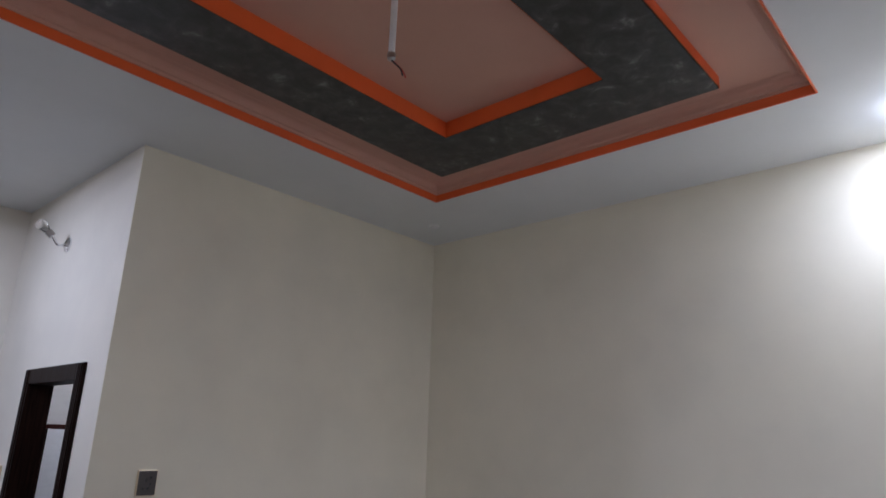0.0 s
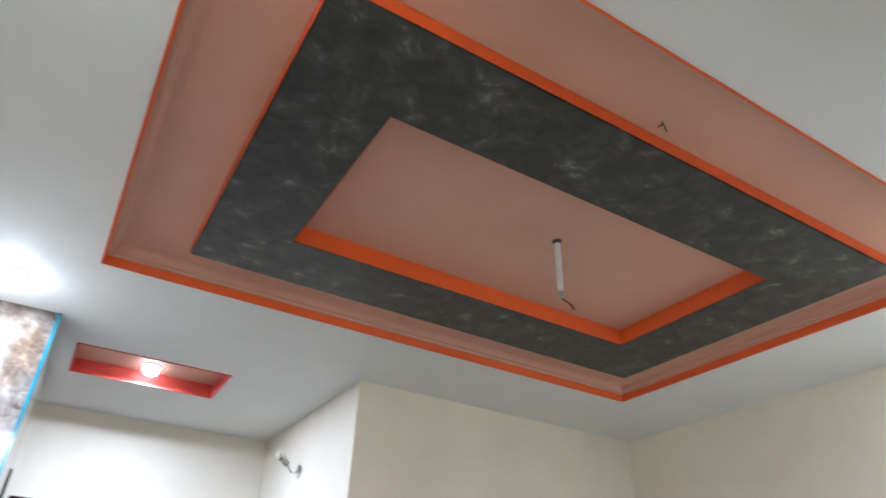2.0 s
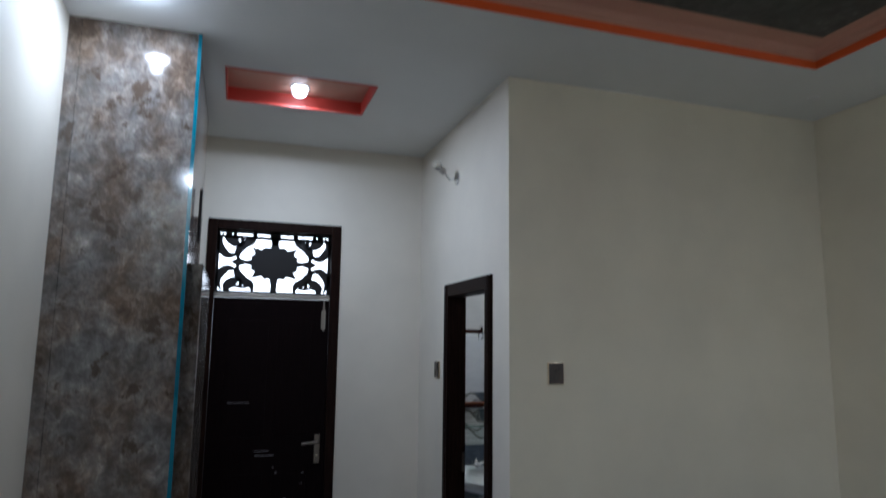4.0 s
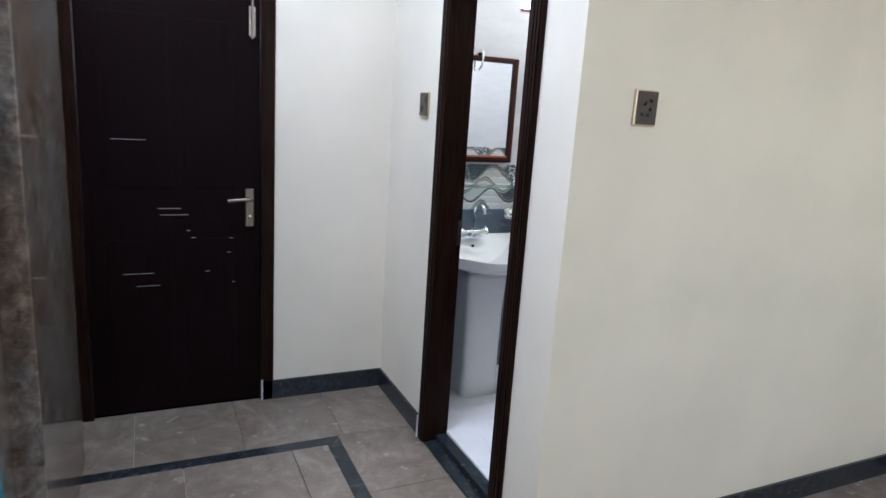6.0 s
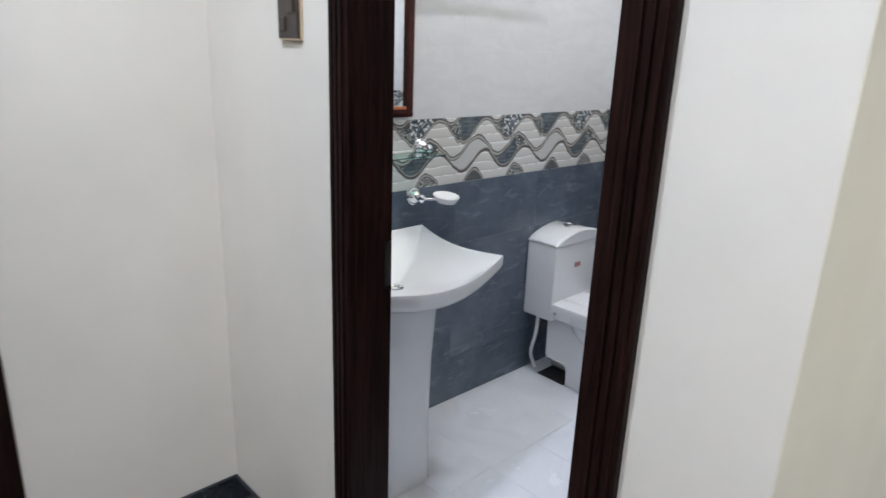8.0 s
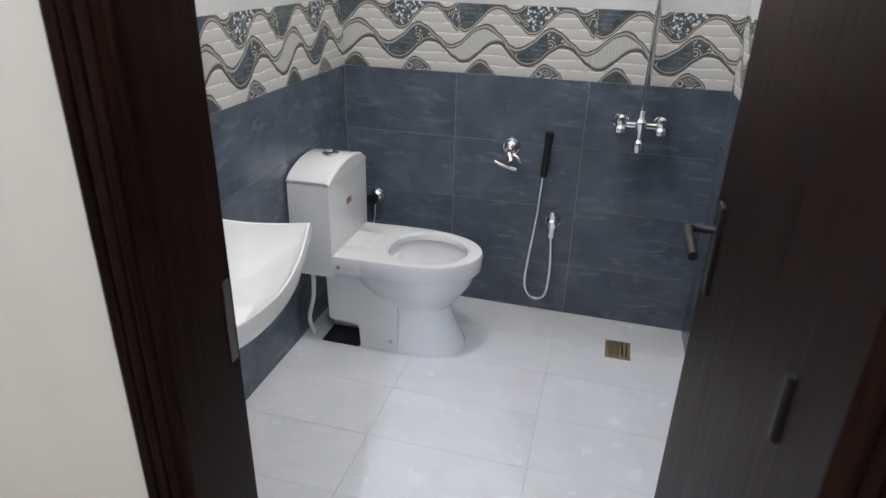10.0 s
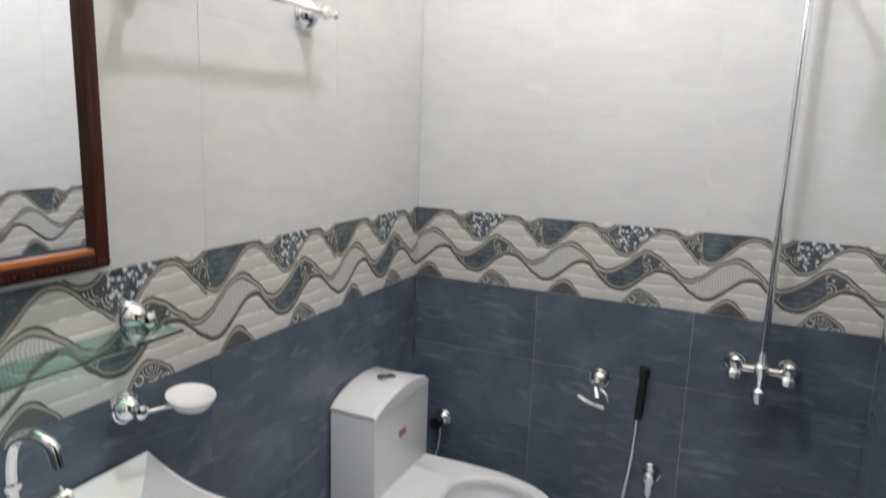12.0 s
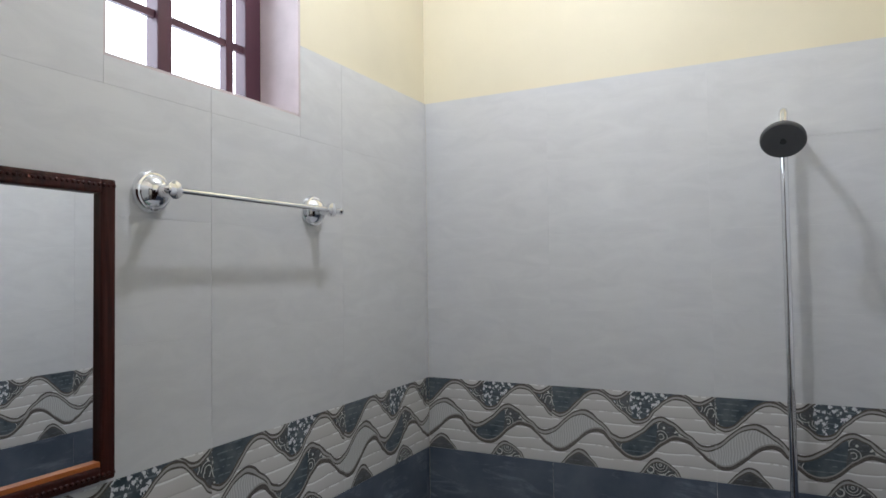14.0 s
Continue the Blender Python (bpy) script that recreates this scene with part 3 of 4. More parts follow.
def fret():
    """Scrolled ironwork: a central star, arcs and leaves."""
    bm = bmesh.new()
    x0, x1, z0, z1 = DX0 + 0.06, DX1 - 0.065, 2.030, 2.456
    cx, cz, hw, hh, y = (x0 + x1) / 2, (z0 + z1) / 2, (x1 - x0) / 2, (z1 - z0) / 2, END + 0.055
    star = []
    for i in range(32):
        a, r = 2 * math.pi * i / 32, 1.26 if i % 4 == 0 else (0.90 if i % 2 else 0.98)
        if i % 8 == 0:
            r = 1.42
        star.append((cx + 0.172 * r * math.cos(a), cz + 0.122 * r * math.sin(a) * (1.25 if i in (8, 24) else 1)))
    loft(bm, [[(x, y - 0.005, z) for x, z in star], [(x, y + 0.005, z) for x, z in star]])

    def bar(pts, w):
        pts = smooth_path([(cx + a * hw, y, cz + b * hh) for a, b in pts], 5)
        rings = []
        for i, p in enumerate(pts):
            d = (pts[min(i + 1, len(pts) - 1)] - pts[max(i - 1, 0)]).normalized()
            n = Vector((-d.z, 0, d.x)) * w
            rings.append([p + n + Vector((0, -0.006, 0)), p - n + Vector((0, -0.006, 0)), p - n + Vector((0, 0.006, 0)), p + n + Vector((0, 0.006, 0))])
        loft(bm, rings)

    def blade(pts, w):
        """A leaf along a curve, broad in the middle and pointed at both ends."""
        pts = smooth_path([(cx + a * hw, y, cz + b * hh) for a, b in pts], 5)
        rings = []
        for i, p in enumerate(pts):
            d = (pts[min(i + 1, len(pts) - 1)] - pts[max(i - 1, 0)]).normalized()
            n = Vector((-d.z, 0, d.x)) * (0.004 + w * math.sin(math.pi * i / (len(pts) - 1)))
            rings.append([p + n + Vector((0, -0.006, 0)), p - n + Vector((0, -0.006, 0)), p - n + Vector((0, 0.006, 0)), p + n + Vector((0, 0.006, 0))])
        loft(bm, rings)

    for sx in (-1, 1):
        for sz in (-1, 1):
            blade([(sx * 0.36, sz * 0.96), (sx * 0.40, sz * 0.70), (sx * 0.54, sz * 0.56), (sx * 0.64, sz * 0.30), (sx * 0.62, sz * 0.06)], 0.026)
            blade([(sx * 0.60, sz * 0.30), (sx * 0.78, sz * 0.20), (sx * 0.90, sz * 0.34), (sx * 0.96, sz * 0.60), (sx * 0.90, sz * 0.90)], 0.024)
            blade([(sx * 0.56, sz * 0.50), (sx * 0.70, sz * 0.62), (sx * 0.80, sz * 0.80), (sx * 0.78, sz * 0.98)], 0.030)
            bar([(sx * 0.40, sz * 0.72), (sx * 0.52, sz * 0.80), (sx * 0.68, sz * 0.76)], 0.010)
            bar([(sx * 0.56, sz * 0.56), (sx * 0.58, sz * 0.78)], 0.012)
        blade([(sx * 0.46, 0.0), (sx * 0.62, 0.0), (sx * 0.74, 0.0)], 0.022)
    blade([(-0.10, 1.1), (0, 0.62), (0.10, 1.1)], 0.012)
    bar([(0, 0.4), (0, 1.0)], 0.020)
    bar([(0, -0.4), (0, -1.0)], 0.020)
    for a, b in (((-1, -0.97), (1, -0.97)), ((-1, 0.97), (1, 0.97)), ((-0.985, -1), (-0.985, 1)), ((0.985, -1), (0.985, 1)), ((-1, 0.80), (1, 0.80)), ((-0.70, 0.80), (-0.70, 1)), ((-0.35, 0.80), (-0.35, 1)), ((0.35, 0.80), (0.35, 1)), ((0.70, 0.80), (0.70, 1))):
        bar([a, b], 0.012)
    return bm


part("fretwork", fret(), M_IRON, door, "black scrolled iron fretwork")

# ---- doorway in the south wall ----
gate = tagged(thing("door_3", ((GX0 + GX1) / 2, HS, 0), "open doorway with a dark brown wooden frame", "door"), kind="structure")
for x0, x1 in ((GX0, GX0 + 0.08), (GX1 - 0.08, GX1)):
    part("frame_post", boxes((x0, x1, HS - 0.14, HS + 0.012, 0, 2.23), bevel=0.004), M_WOOD, gate)
part("frame_head", boxes((GX0 + 0.08, GX1 - 0.08, HS - 0.14, HS + 0.012, 2.152, 2.23), bevel=0.004), M_WOOD, gate)

# ---- bathroom doorway ----
bdoor = tagged(thing("door_2", (0.04, 0.53, 0), "dark brown wooden bathroom door, open into the bathroom", "door"), kind="structure")


def jamb(y0, y1, ridges):
    bm = boxes((-0.016, WALL + 0.006, y0, y1, 0.004, 2.08), bevel=0.003)
    for y in ridges:
        box(bm, -0.021, -0.014, y - 0.006, y + 0.006, 0.004, 2.075, 0.002)
    return bm


part("frame_post", jamb(FY0, FI0, (0.226, 0.244, 0.262)), M_WOOD, bdoor)
part("frame_post", jamb(FI1, FY1, (0.930, 0.947, 0.963)), M_WOOD, bdoor)
part("frame_head", boxes((-0.016, WALL + 0.006, FI0, FI1, 2.005, 2.08), bevel=0.003), M_WOOD, bdoor)
part("strike_plate", boxes((0.086, 0.100, FI1 - 0.0012, FI1 + 0.002, 0.95, 1.06)), M_BRONZE, bdoor, "worn steel strike plate")
bleaf = part("leaf", boxes((WALL + 0.01, WALL + 0.62, 0.250, 0.286, 0.052, 2.00), bevel=0.003), M_WOOD, bdoor, "dark wooden leaf folded back against the wall")
part("handle_plate", boxes((WALL + 0.525, WALL + 0.565, 0.284, 0.294, 0.86, 1.03), bevel=0.003), M_IRON, bleaf)
part("handle", tube(bmesh.new(), smooth_path([(WALL + 0.545, 0.288, 0.98), (WALL + 0.545, 0.335, 0.98), (WALL + 0.51, 0.341, 0.982), (WALL + 0.43, 0.339, 0.975)]), 0.0085), M_IRON, bleaf, "dark lever handle", True)
for z in (0.25, 1.0, 1.75):
    part("hinge", tube(bmesh.new(), [(WALL + 0.012, 0.292, z - 0.04), (WALL + 0.012, 0.292, z + 0.04)], 0.007), M_IRON, bleaf)


def switch_plate(at, way, label, w, h, kind):
    """way: the axis along which the plate lies flat to its wall."""
    p = thing("switch_plate", at, label, "switch", "wall switch plates")
    m = Matrix.Translation(at) @ (Matrix.Rotation(0, 4, "Z") if way == "y" else Matrix.Rotation(radians(-90), 4, "Z"))

    def put(bm):
        bm.transform(m)
        return bm

    part("rim", put(boxes((-w / 2 - 0.004, w / 2 + 0.004, -0.010, 0.0, -h / 2 - 0.004, h / 2 + 0.004), bevel=0.003)), M_BRASS, p, "pale golden rim")
    part("plate", put(boxes((-w / 2, w / 2, -0.014, -0.009, -h / 2, h / 2), bevel=0.002)), M_BROWNPL, p)
    if kind == "socket":
        for dx, dz, s in ((0.012, 0.022, 0.006), (-0.008, 0.012, 0.006), (0.012, -0.004, 0.005), (-0.018, -0.022, 0.005), (0.004, -0.022, 0.005)):
            part("pin_hole", put(lathe(bmesh.new(), [(s, 0), (s, 0.002), (s * 0.6, 0.0005)], facing((dx, -0.0135, dz), (0, -1, 0)), 12)), M_BLACK, p)
    else:
        part("rocker", put(boxes((0.006, 0.030, -0.018, -0.013, 0.004, 0.034), bevel=0.002)), M_BROWNPL, p)
        part("rocker", put(boxes((-0.030, -0.006, -0.018, -0.013, -0.034, -0.004), bevel=0.002)), M_BROWNPL, p)


switch_plate((0.246, 0.0, 1.578), "y", "brown socket plate with a golden rim on cream wall", 0.078, 0.100, "socket")
switch_plate((0.0, 1.140, 1.547), "x", "brown switch plate with golden rim beside bathroom door", 0.082, 0.100, "switch")

# ---- bathroom shell, laid out in the room's own coordinates and moved into place at the end ----
SHIFT = Vector((0.022, 0.100, 0))
before = set(bpy.data.objects)
BX0, BX1, BY0, BY1 = 0.080, 1.943, -0.006, 1.441
WT = 2.25
bath_floor = structure("floor_bathroom", boxes((BX0, BX1 + 0.02, BY0 - 0.008, BY1 + 0.02, -0.070, -0.006)), M_BATHGROUT, "white tiled bathroom floor with thin grey joints", "floor")
# raised above the hall and falling towards the drain
bath_floor.location.z, bath_floor.rotation_euler = 0.0394, (0.012, 0.008, 0)
structure("wall_bath_north", boxes((BX0, 0.656, BY1 + 0.008, BY1 + 0.22, 0, TOP), (1.23, BX1 + 0.12, BY1 + 0.008, BY1 + 0.22, 0, TOP), (0.656, 1.23, BY1 + 0.008, BY1 + 0.22, 0, 2.055), (0.656, 1.23, BY1 + 0.008, BY1 + 0.22, 2.70, TOP)), M_YELLOW, "cream painted upper bathroom wall with a small window", "wall")
structure("wall_bath_east", boxes((BX1 + 0.008, BX1 + 0.12, -0.0545, BY1 + 0.008, 0, TOP)), M_YELLOW, "cream painted upper wall above shower tiles", "wall")
structure("wall_bath_south", boxes((BX0, BX1 + 0.008, -0.0545, BY0 - 0.008, 0, TOP)), M_YELLOW, "cream painted upper bathroom wall", "wall")
structure("ceiling_bathroom", boxes((BX0, BX1 + 0.1, BY0 - 0.008, BY1 + 0.1, CEIL, CEIL + 0.04)), M_CEIL, "white painted bathroom ceiling", "ceiling")
structure("trim_window_reveal", boxes((1.222, 1.23, BY1 - 0.002, BY1 + 0.13, 2.055, 2.70), (0.656, 0.664, BY1 + 0.004, BY1 + 0.13, 2.055, 2.70), (0.664, 1.222, BY1 + 0.004, BY1 + 0.13, 2.055, 2.062)), M_FROST, "rough pinkish plaster reveal of the window", "trim")
win = tagged(thing("window_1", (0.94, BY1 + 0.15, 2.06), "small maroon iron window with crossed bars, open to daylight", "window"), kind="structure")
y0, y1 = BY1 + 0.13, BY1 + 0.17
part("window_frame", boxes((0.664, 0.70, y0, y1, 2.062, 2.70), (1.165, 1.222, y0, y1, 2.062, 2.70), (0.70, 1.165, y0, y1, 2.062, 2.10), (0.70, 1.165, y0, y1, 2.66, 2.70), bevel=0.003), M_WINE, win)
part("mullion", boxes((0.884, 0.924, y0, y1, 2.10, 2.66), bevel=0.003), M_WINE, win)
for z in (2.24, 2.39, 2.54):
    part("bar", boxes((0.70, 1.165, y0 + 0.01, y0 + 0.022, z - 0.009, z + 0.009)), M_WINE, win)
part("sash", boxes((1.10, 1.125, y0 + 0.006, y0 + 0.03, 2.10, 2.66), bevel=0.002), M_WINE, win)

# ---- bathroom: basin ----
basin = thing("wash_basin", (0.44, 1.25, 0), "white porcelain pedestal wash basin with flared corners", "wash basin")
BCX, BCY, NB = 0.442, 1.20, 64


def basin_edge(i):
    """Outline of the rim: straight back, drawn-in sides that end in horns, bowed front."""
    side, t = divmod(i / 16, 1.0)
    arch = math.sin(math.pi * t)
    if side == 0:
        return BCX + 0.300 - 0.006 * t - 0.030 * arch, 1.030 + 0.404 * t, 0.842 + 0.020 * t - 0.014 * arch
    if side == 1:
        return BCX + 0.294 - 0.588 * t, 1.434, 0.862
    if side == 2:
        return BCX - 0.294 - 0.006 * t + 0.030 * arch, 1.434 - 0.404 * t, 0.862 - 0.020 * t - 0.014 * arch
    return BCX - 0.300 + 0.600 * t, 1.030 - 0.062 * arch, 0.842 - 0.036 * arch


angles = [2 * math.pi * i / NB for i in range(NB)]
edge = [Vector(basin_edge(i)) for i in range(NB)]


def inward(k, drop, centre=(BCX, BCY), lift=None):
    c = Vector((*centre, 0))
    return [Vector((c.x + (v.x - c.x) * k, c.y + (v.y - c.y) * k, (v.z - drop) if lift is None else lift)) for v in edge]


bm = bmesh.new()
loft(bm, [inward(0.30, 0, (BCX, BCY + 0.05), 0.715), inward(0.52, 0, (BCX, BCY + 0.05), 0.725), inward(0.80, 0.076, (BCX, BCY + 0.03)), inward(0.94, 0.056), inward(0.985, 0.043), inward(0.998, 0.030), inward(1.0, 0.006), inward(0.995, 0.0), inward(0.975, 0.001),
          inward(0.95, 0.012, (BCX, BCY - 0.01)), inward(0.84, 0.042, (BCX, BCY - 0.01)), inward(0.62, 0.080, (BCX, BCY)), inward(0.30, 0, (BCX, BCY + 0.03), 0.742), inward(0.06, 0, (BCX, BCY + 0.03), 0.734)])
part("bowl", bm, M_PORC, basin, "", True)


def column_ring(cx, yb, yf, hw, z):
    """A shallow bowed front between rounded corners, and straight flanks."""
    out = [Vector((cx + hw, yb, z)), Vector((cx - hw, yb, z))]
    for k in range(25):
        a = math.pi * k / 24
        c, q = -math.cos(a), math.sin(a)
        grow = (abs(c) ** 5 + abs(q) ** 5) ** (-1 / 5)
        out.append(Vector((cx + hw * c * grow, yf + 0.055 - 0.045 * q * grow - 0.010 * math.sin(a), z)))
    return out


part("pedestal", loft(bmesh.new(), [column_ring(BCX - 0.036, 1.40, yf, hw, z) for yf, hw, z in ((1.094, 0.108, 0.036), (1.092, 0.110, 0.042), (1.096, 0.106, 0.075), (1.099, 0.104, 0.30), (1.096, 0.106, 0.52), (1.088, 0.112, 0.68), (1.086, 0.114, 0.735))]), M_PORC, basin, "", True)
part("drain", lathe(bmesh.new(), [(0.030, 0.0), (0.030, 0.004), (0.020, 0.006), (0.016, 0.001), (0.0, 0.0)], Matrix.Translation((BCX, BCY + 0.03, 0.7345))), M_CHROME, basin, "chrome drain", True)
part("overflow", lathe(bmesh.new(), [(0.009, 0.0), (0.009, 0.003), (0.0, 0.003)], facing((BCX, 1.372, 0.808), (0, -0.8, 0.6)), 14), M_BLACK, basin, "dark overflow hole")
part("shelf", boxes((0.385, 0.499, 1.376, 1.436, 0.850, 0.864), bevel=0.005), M_PORC, basin, "", True)

tapset = thing("basin_mixer", (BCX, 1.385, 0.862), "chrome swan-neck basin mixer with two cross handles", "tap")
part("body", tube(bmesh.new(), [(BCX - 0.055, 1.388, 0.885), (BCX + 0.055, 1.388, 0.885)], 0.013, 14), M_CHROME, tapset, "", True)
part("base", lathe(bmesh.new(), [(0.026, 0), (0.024, 0.008), (0.015, 0.014), (0.015, 0.03)], Matrix.Translation((BCX, 1.388, 0.862))), M_CHROME, tapset, "", True)
part("spout", tube(bmesh.new(), smooth_path([(BCX, 1.388, 0.89), (BCX, 1.388, 0.98), (BCX + 0.004, 1.376, 1.025), (BCX + 0.012, 1.345, 1.042), (BCX + 0.02, 1.312, 1.028), (BCX + 0.022, 1.302, 0.995)], 8), 0.0105, 14), M_CHROME, tapset, "", True)
part("ring", lathe(bmesh.new(), [(0.014, 0), (0.014, 0.010)], Matrix.Translation((BCX, 1.388, 0.945))), M_CHROME, tapset)
for s in (-1, 1):
    k = part("knob", lathe(bmesh.new(), [(0.014, 0), (0.017, 0.012), (0.017, 0.034), (0.011, 0.042), (0.0, 0.043)], facing((BCX + s * 0.05, 1.385, 0.885), (s, -0.5, 0.35)), 18), M_CHROME, tapset, "", True)
    for a in (0, 90):
        part("knob_arm", tube(bmesh.new(), [facing((BCX + s * 0.076, 1.372, 0.894), (s, -0.5, 0.35)) @ Matrix.Rotation(radians(a), 4, "Z") @ Vector((q, 0, 0)) for q in (-0.026, 0.026)], 0.005, 8), M_CHROME, k)


def flange(bm, at, way, r=0.035, length=0.055):
    """The stepped bell of a chrome bathroom fitting."""
    return lathe(bm, [(r, 0), (r, 0.006), (r * 0.9, 0.013), (r * 0.82, 0.014), (r * 0.70, 0.024), (r * 0.5, 0.032), (r * 0.3, 0.036), (r * 0.26, length - 0.016), (r * 0.42, length - 0.010), (r * 0.42, length), (r * 0.2, length + 0.005)], facing(at, way), 28)


rail = thing("towel_rail", (1.03, BY1, 1.803), "chrome towel rail with two bell-shaped mounts", "towel rail")
for x in (0.760, 1.275):
    part("mount", flange(bmesh.new(), (x, BY1, 1.803), (0, -1, 0), 0.043, 0.072), M_CHROME, rail, "", True)
part("bar", tube(bmesh.new(), [(0.752, BY1 - 0.066, 1.803), (1.310, BY1 - 0.066, 1.803)], 0.0062, 14), M_CHROME, rail, "", True)
for x, d in ((0.752, -1), (1.310, 1)):
    part("finial", lathe(bmesh.new(), [(0.006, 0), (0.010, 0.004), (0.010, 0.010), (0.004, 0.016)], facing((x, BY1 - 0.066, 1.803), (d, 0, 0)), 16), M_CHROME, rail, "", True)

mirror = thing("wall_mirror", (0.45, BY1, 1.25), "rectangular wall mirror in a carved reddish-brown wooden frame", "mirror")
MX0, MX1, MZ0, MZ1 = 0.228, 0.666, 1.262, 1.815
part("glass", boxes((MX0 + 0.015, MX1 - 0.015, BY1 - 0.010, BY1 - 0.004, MZ0 + 0.015, MZ1 - 0.015)), M_MIRROR, mirror, "silvered mirror glass")
for d in ((MX0, MX0 + 0.028, MZ0, MZ1), (MX1 - 0.028, MX1, MZ0, MZ1), (MX0 + 0.028, MX1 - 0.028, MZ0, MZ0 + 0.028), (MX0 + 0.028, MX1 - 0.028, MZ1 - 0.028, MZ1)):
    part("frame_bar", boxes((d[0], d[1], BY1 - 0.024, BY1 - 0.002, d[2], d[3]), bevel=0.005), M_REDWOOD, mirror)
for z in (MZ0 + 0.012, MZ1 - 0.012):
    bead = bmesh.new()
    for k in range(44):
        bmesh.ops.create_icosphere(bead, subdivisions=1, radius=0.0042, matrix=Matrix.Translation((MX0 + 0.006 + k * 0.00995, BY1 - 0.0235, z)))
    part("beading", bead, M_REDWOOD, mirror)
part("inner_fillet", boxes((MX0 + 0.028, MX1 - 0.028, BY1 - 0.020, BY1 - 0.010, MZ0 + 0.026, MZ0 + 0.036)), plain("orange_varnish", (0.42, 0.13, 0.03), 0.3), mirror, "orange varnished inner edge")

hook = thing("wall_hook", (0.43, BY1, 1.83), "small chrome wall hook above the mirror", "hook")
part("mount", flange(bmesh.new(), (0.436, BY1, 1.835), (0, -1, 0), 0.020, 0.04), M_CHROME, hook, "", True)
part("arm", tube(bmesh.new(), smooth_path([(0.436, BY1 - 0.04, 1.835), (0.43, BY1 - 0.055, 1.80), (0.425, BY1 - 0.05, 1.76), (0.42, BY1 - 0.035, 1.74)]), 0.005), M_CHROME, hook, "", True)

shelf = thing("glass_shelf", (0.45, BY1, 1.14), "green-tinted glass shelf on two chrome mounts", "shelf")
part("pane", boxes((0.165, 0.735, BY1 - 0.125, BY1 - 0.025, 1.135, 1.141), bevel=0.002), M_GREEN, shelf, "green-tinted glass pane").visible_shadow = False
for x in (0.20, 0.715):
    part("mount", flange(bmesh.new(), (x, BY1, 1.153), (0, -1, 0), 0.034, 0.06), M_CHROME, shelf, "", True)

soap = thing("soap_dish", (0.72, BY1, 0.97), "white soap dish held by a chrome wall mount", "soap dish")
part("mount", flange(bmesh.new(), (0.688, BY1, 0.975), (0, -1, 0), 0.034, 0.058), M_CHROME, soap, "", True)
part("holder", tube(bmesh.new(), smooth_path([(0.688, BY1 - 0.055, 0.975), (0.72, BY1 - 0.06, 0.970), (0.755, BY1 - 0.065, 0.966)]), 0.005), M_CHROME, soap, "", True)
part("dish", loft(bmesh.new(), [[(0.790 + q * 0.050 * math.cos(a), BY1 - 0.076 + q * 0.048 * math.sin(a), z + 0.16 * q * 0.048 * math.sin(a)) for a in angles[::2]] for q, z in ((0.45, 0.952), (0.75, 0.956), (0.98, 0.972), (1.0, 0.978), (0.93, 0.977), (0.6, 0.966), (0.2, 0.963))]), M_PORC, soap, "white oval dish", True)

# ---- bathroom: toilet ----
toilet = thing("toilet", (1.667, 1.1, 0), "white one-piece porcelain toilet without a seat", "toilet")
TXC = 1.556


def bowl_ring(rx, yf, yb, z, p_back=3.6, cx=TXC, n=48):
    out = []
    my = yf + (yb - yf) * 0.52
    for i in range(n):
        a = 2 * math.pi * i / n
        c, s = math.cos(a), math.sin(a)
        p = p_back if s > 0 else 2.15
        k = (abs(c) ** p + abs(s) ** p) ** (-1 / p)
        out.append(Vector((cx + rx * c * k, my + ((yb - my) if s > 0 else (my - yf)) * s * k - 0.015, z * 1.085)))
    return out


part("bowl", loft(bmesh.new(), [bowl_ring(0.090, 0.912, 1.14, 0.17), bowl_ring(0.104, 0.890, 1.16, 0.205), bowl_ring(0.130, 0.855, 1.20, 0.245), bowl_ring(0.153, 0.822, 1.235, 0.290), bowl_ring(0.163, 0.808, 1.25, 0.325), bowl_ring(0.170, 0.798, 1.335, 0.333), bowl_ring(0.176, 0.790, 1.335, 0.342), bowl_ring(0.177, 0.787, 1.335, 0.388), bowl_ring(0.172, 0.792, 1.335, 0.397), bowl_ring(0.160, 0.805, 1.335, 0.399),
                                bowl_ring(0.138, 0.838, 1.140, 0.398, 2.2), bowl_ring(0.130, 0.847, 1.130, 0.390, 2.2), bowl_ring(0.128, 0.849, 1.128, 0.372, 2.2), bowl_ring(0.138, 0.838, 1.14, 0.366, 2.2), bowl_ring(0.120, 0.862, 1.12, 0.31, 2.2), bowl_ring(0.085, 0.91, 1.09, 0.25, 2.2), bowl_ring(0.045, 0.96, 1.06, 0.215, 2.2)]), M_PORC, toilet, "", True)
part("pedestal", loft(bmesh.new(), [bowl_ring(0.128, 0.838, 1.13, 0.032), bowl_ring(0.128, 0.838, 1.13, 0.042), bowl_ring(0.121, 0.850, 1.13, 0.062), bowl_ring(0.108, 0.878, 1.13, 0.12), bowl_ring(0.101, 0.895, 1.13, 0.17), bowl_ring(0.102, 0.896, 1.14, 0.20), bowl_ring(0.110, 0.890, 1.15, 0.225)]), M_PORC, toilet, "", True)
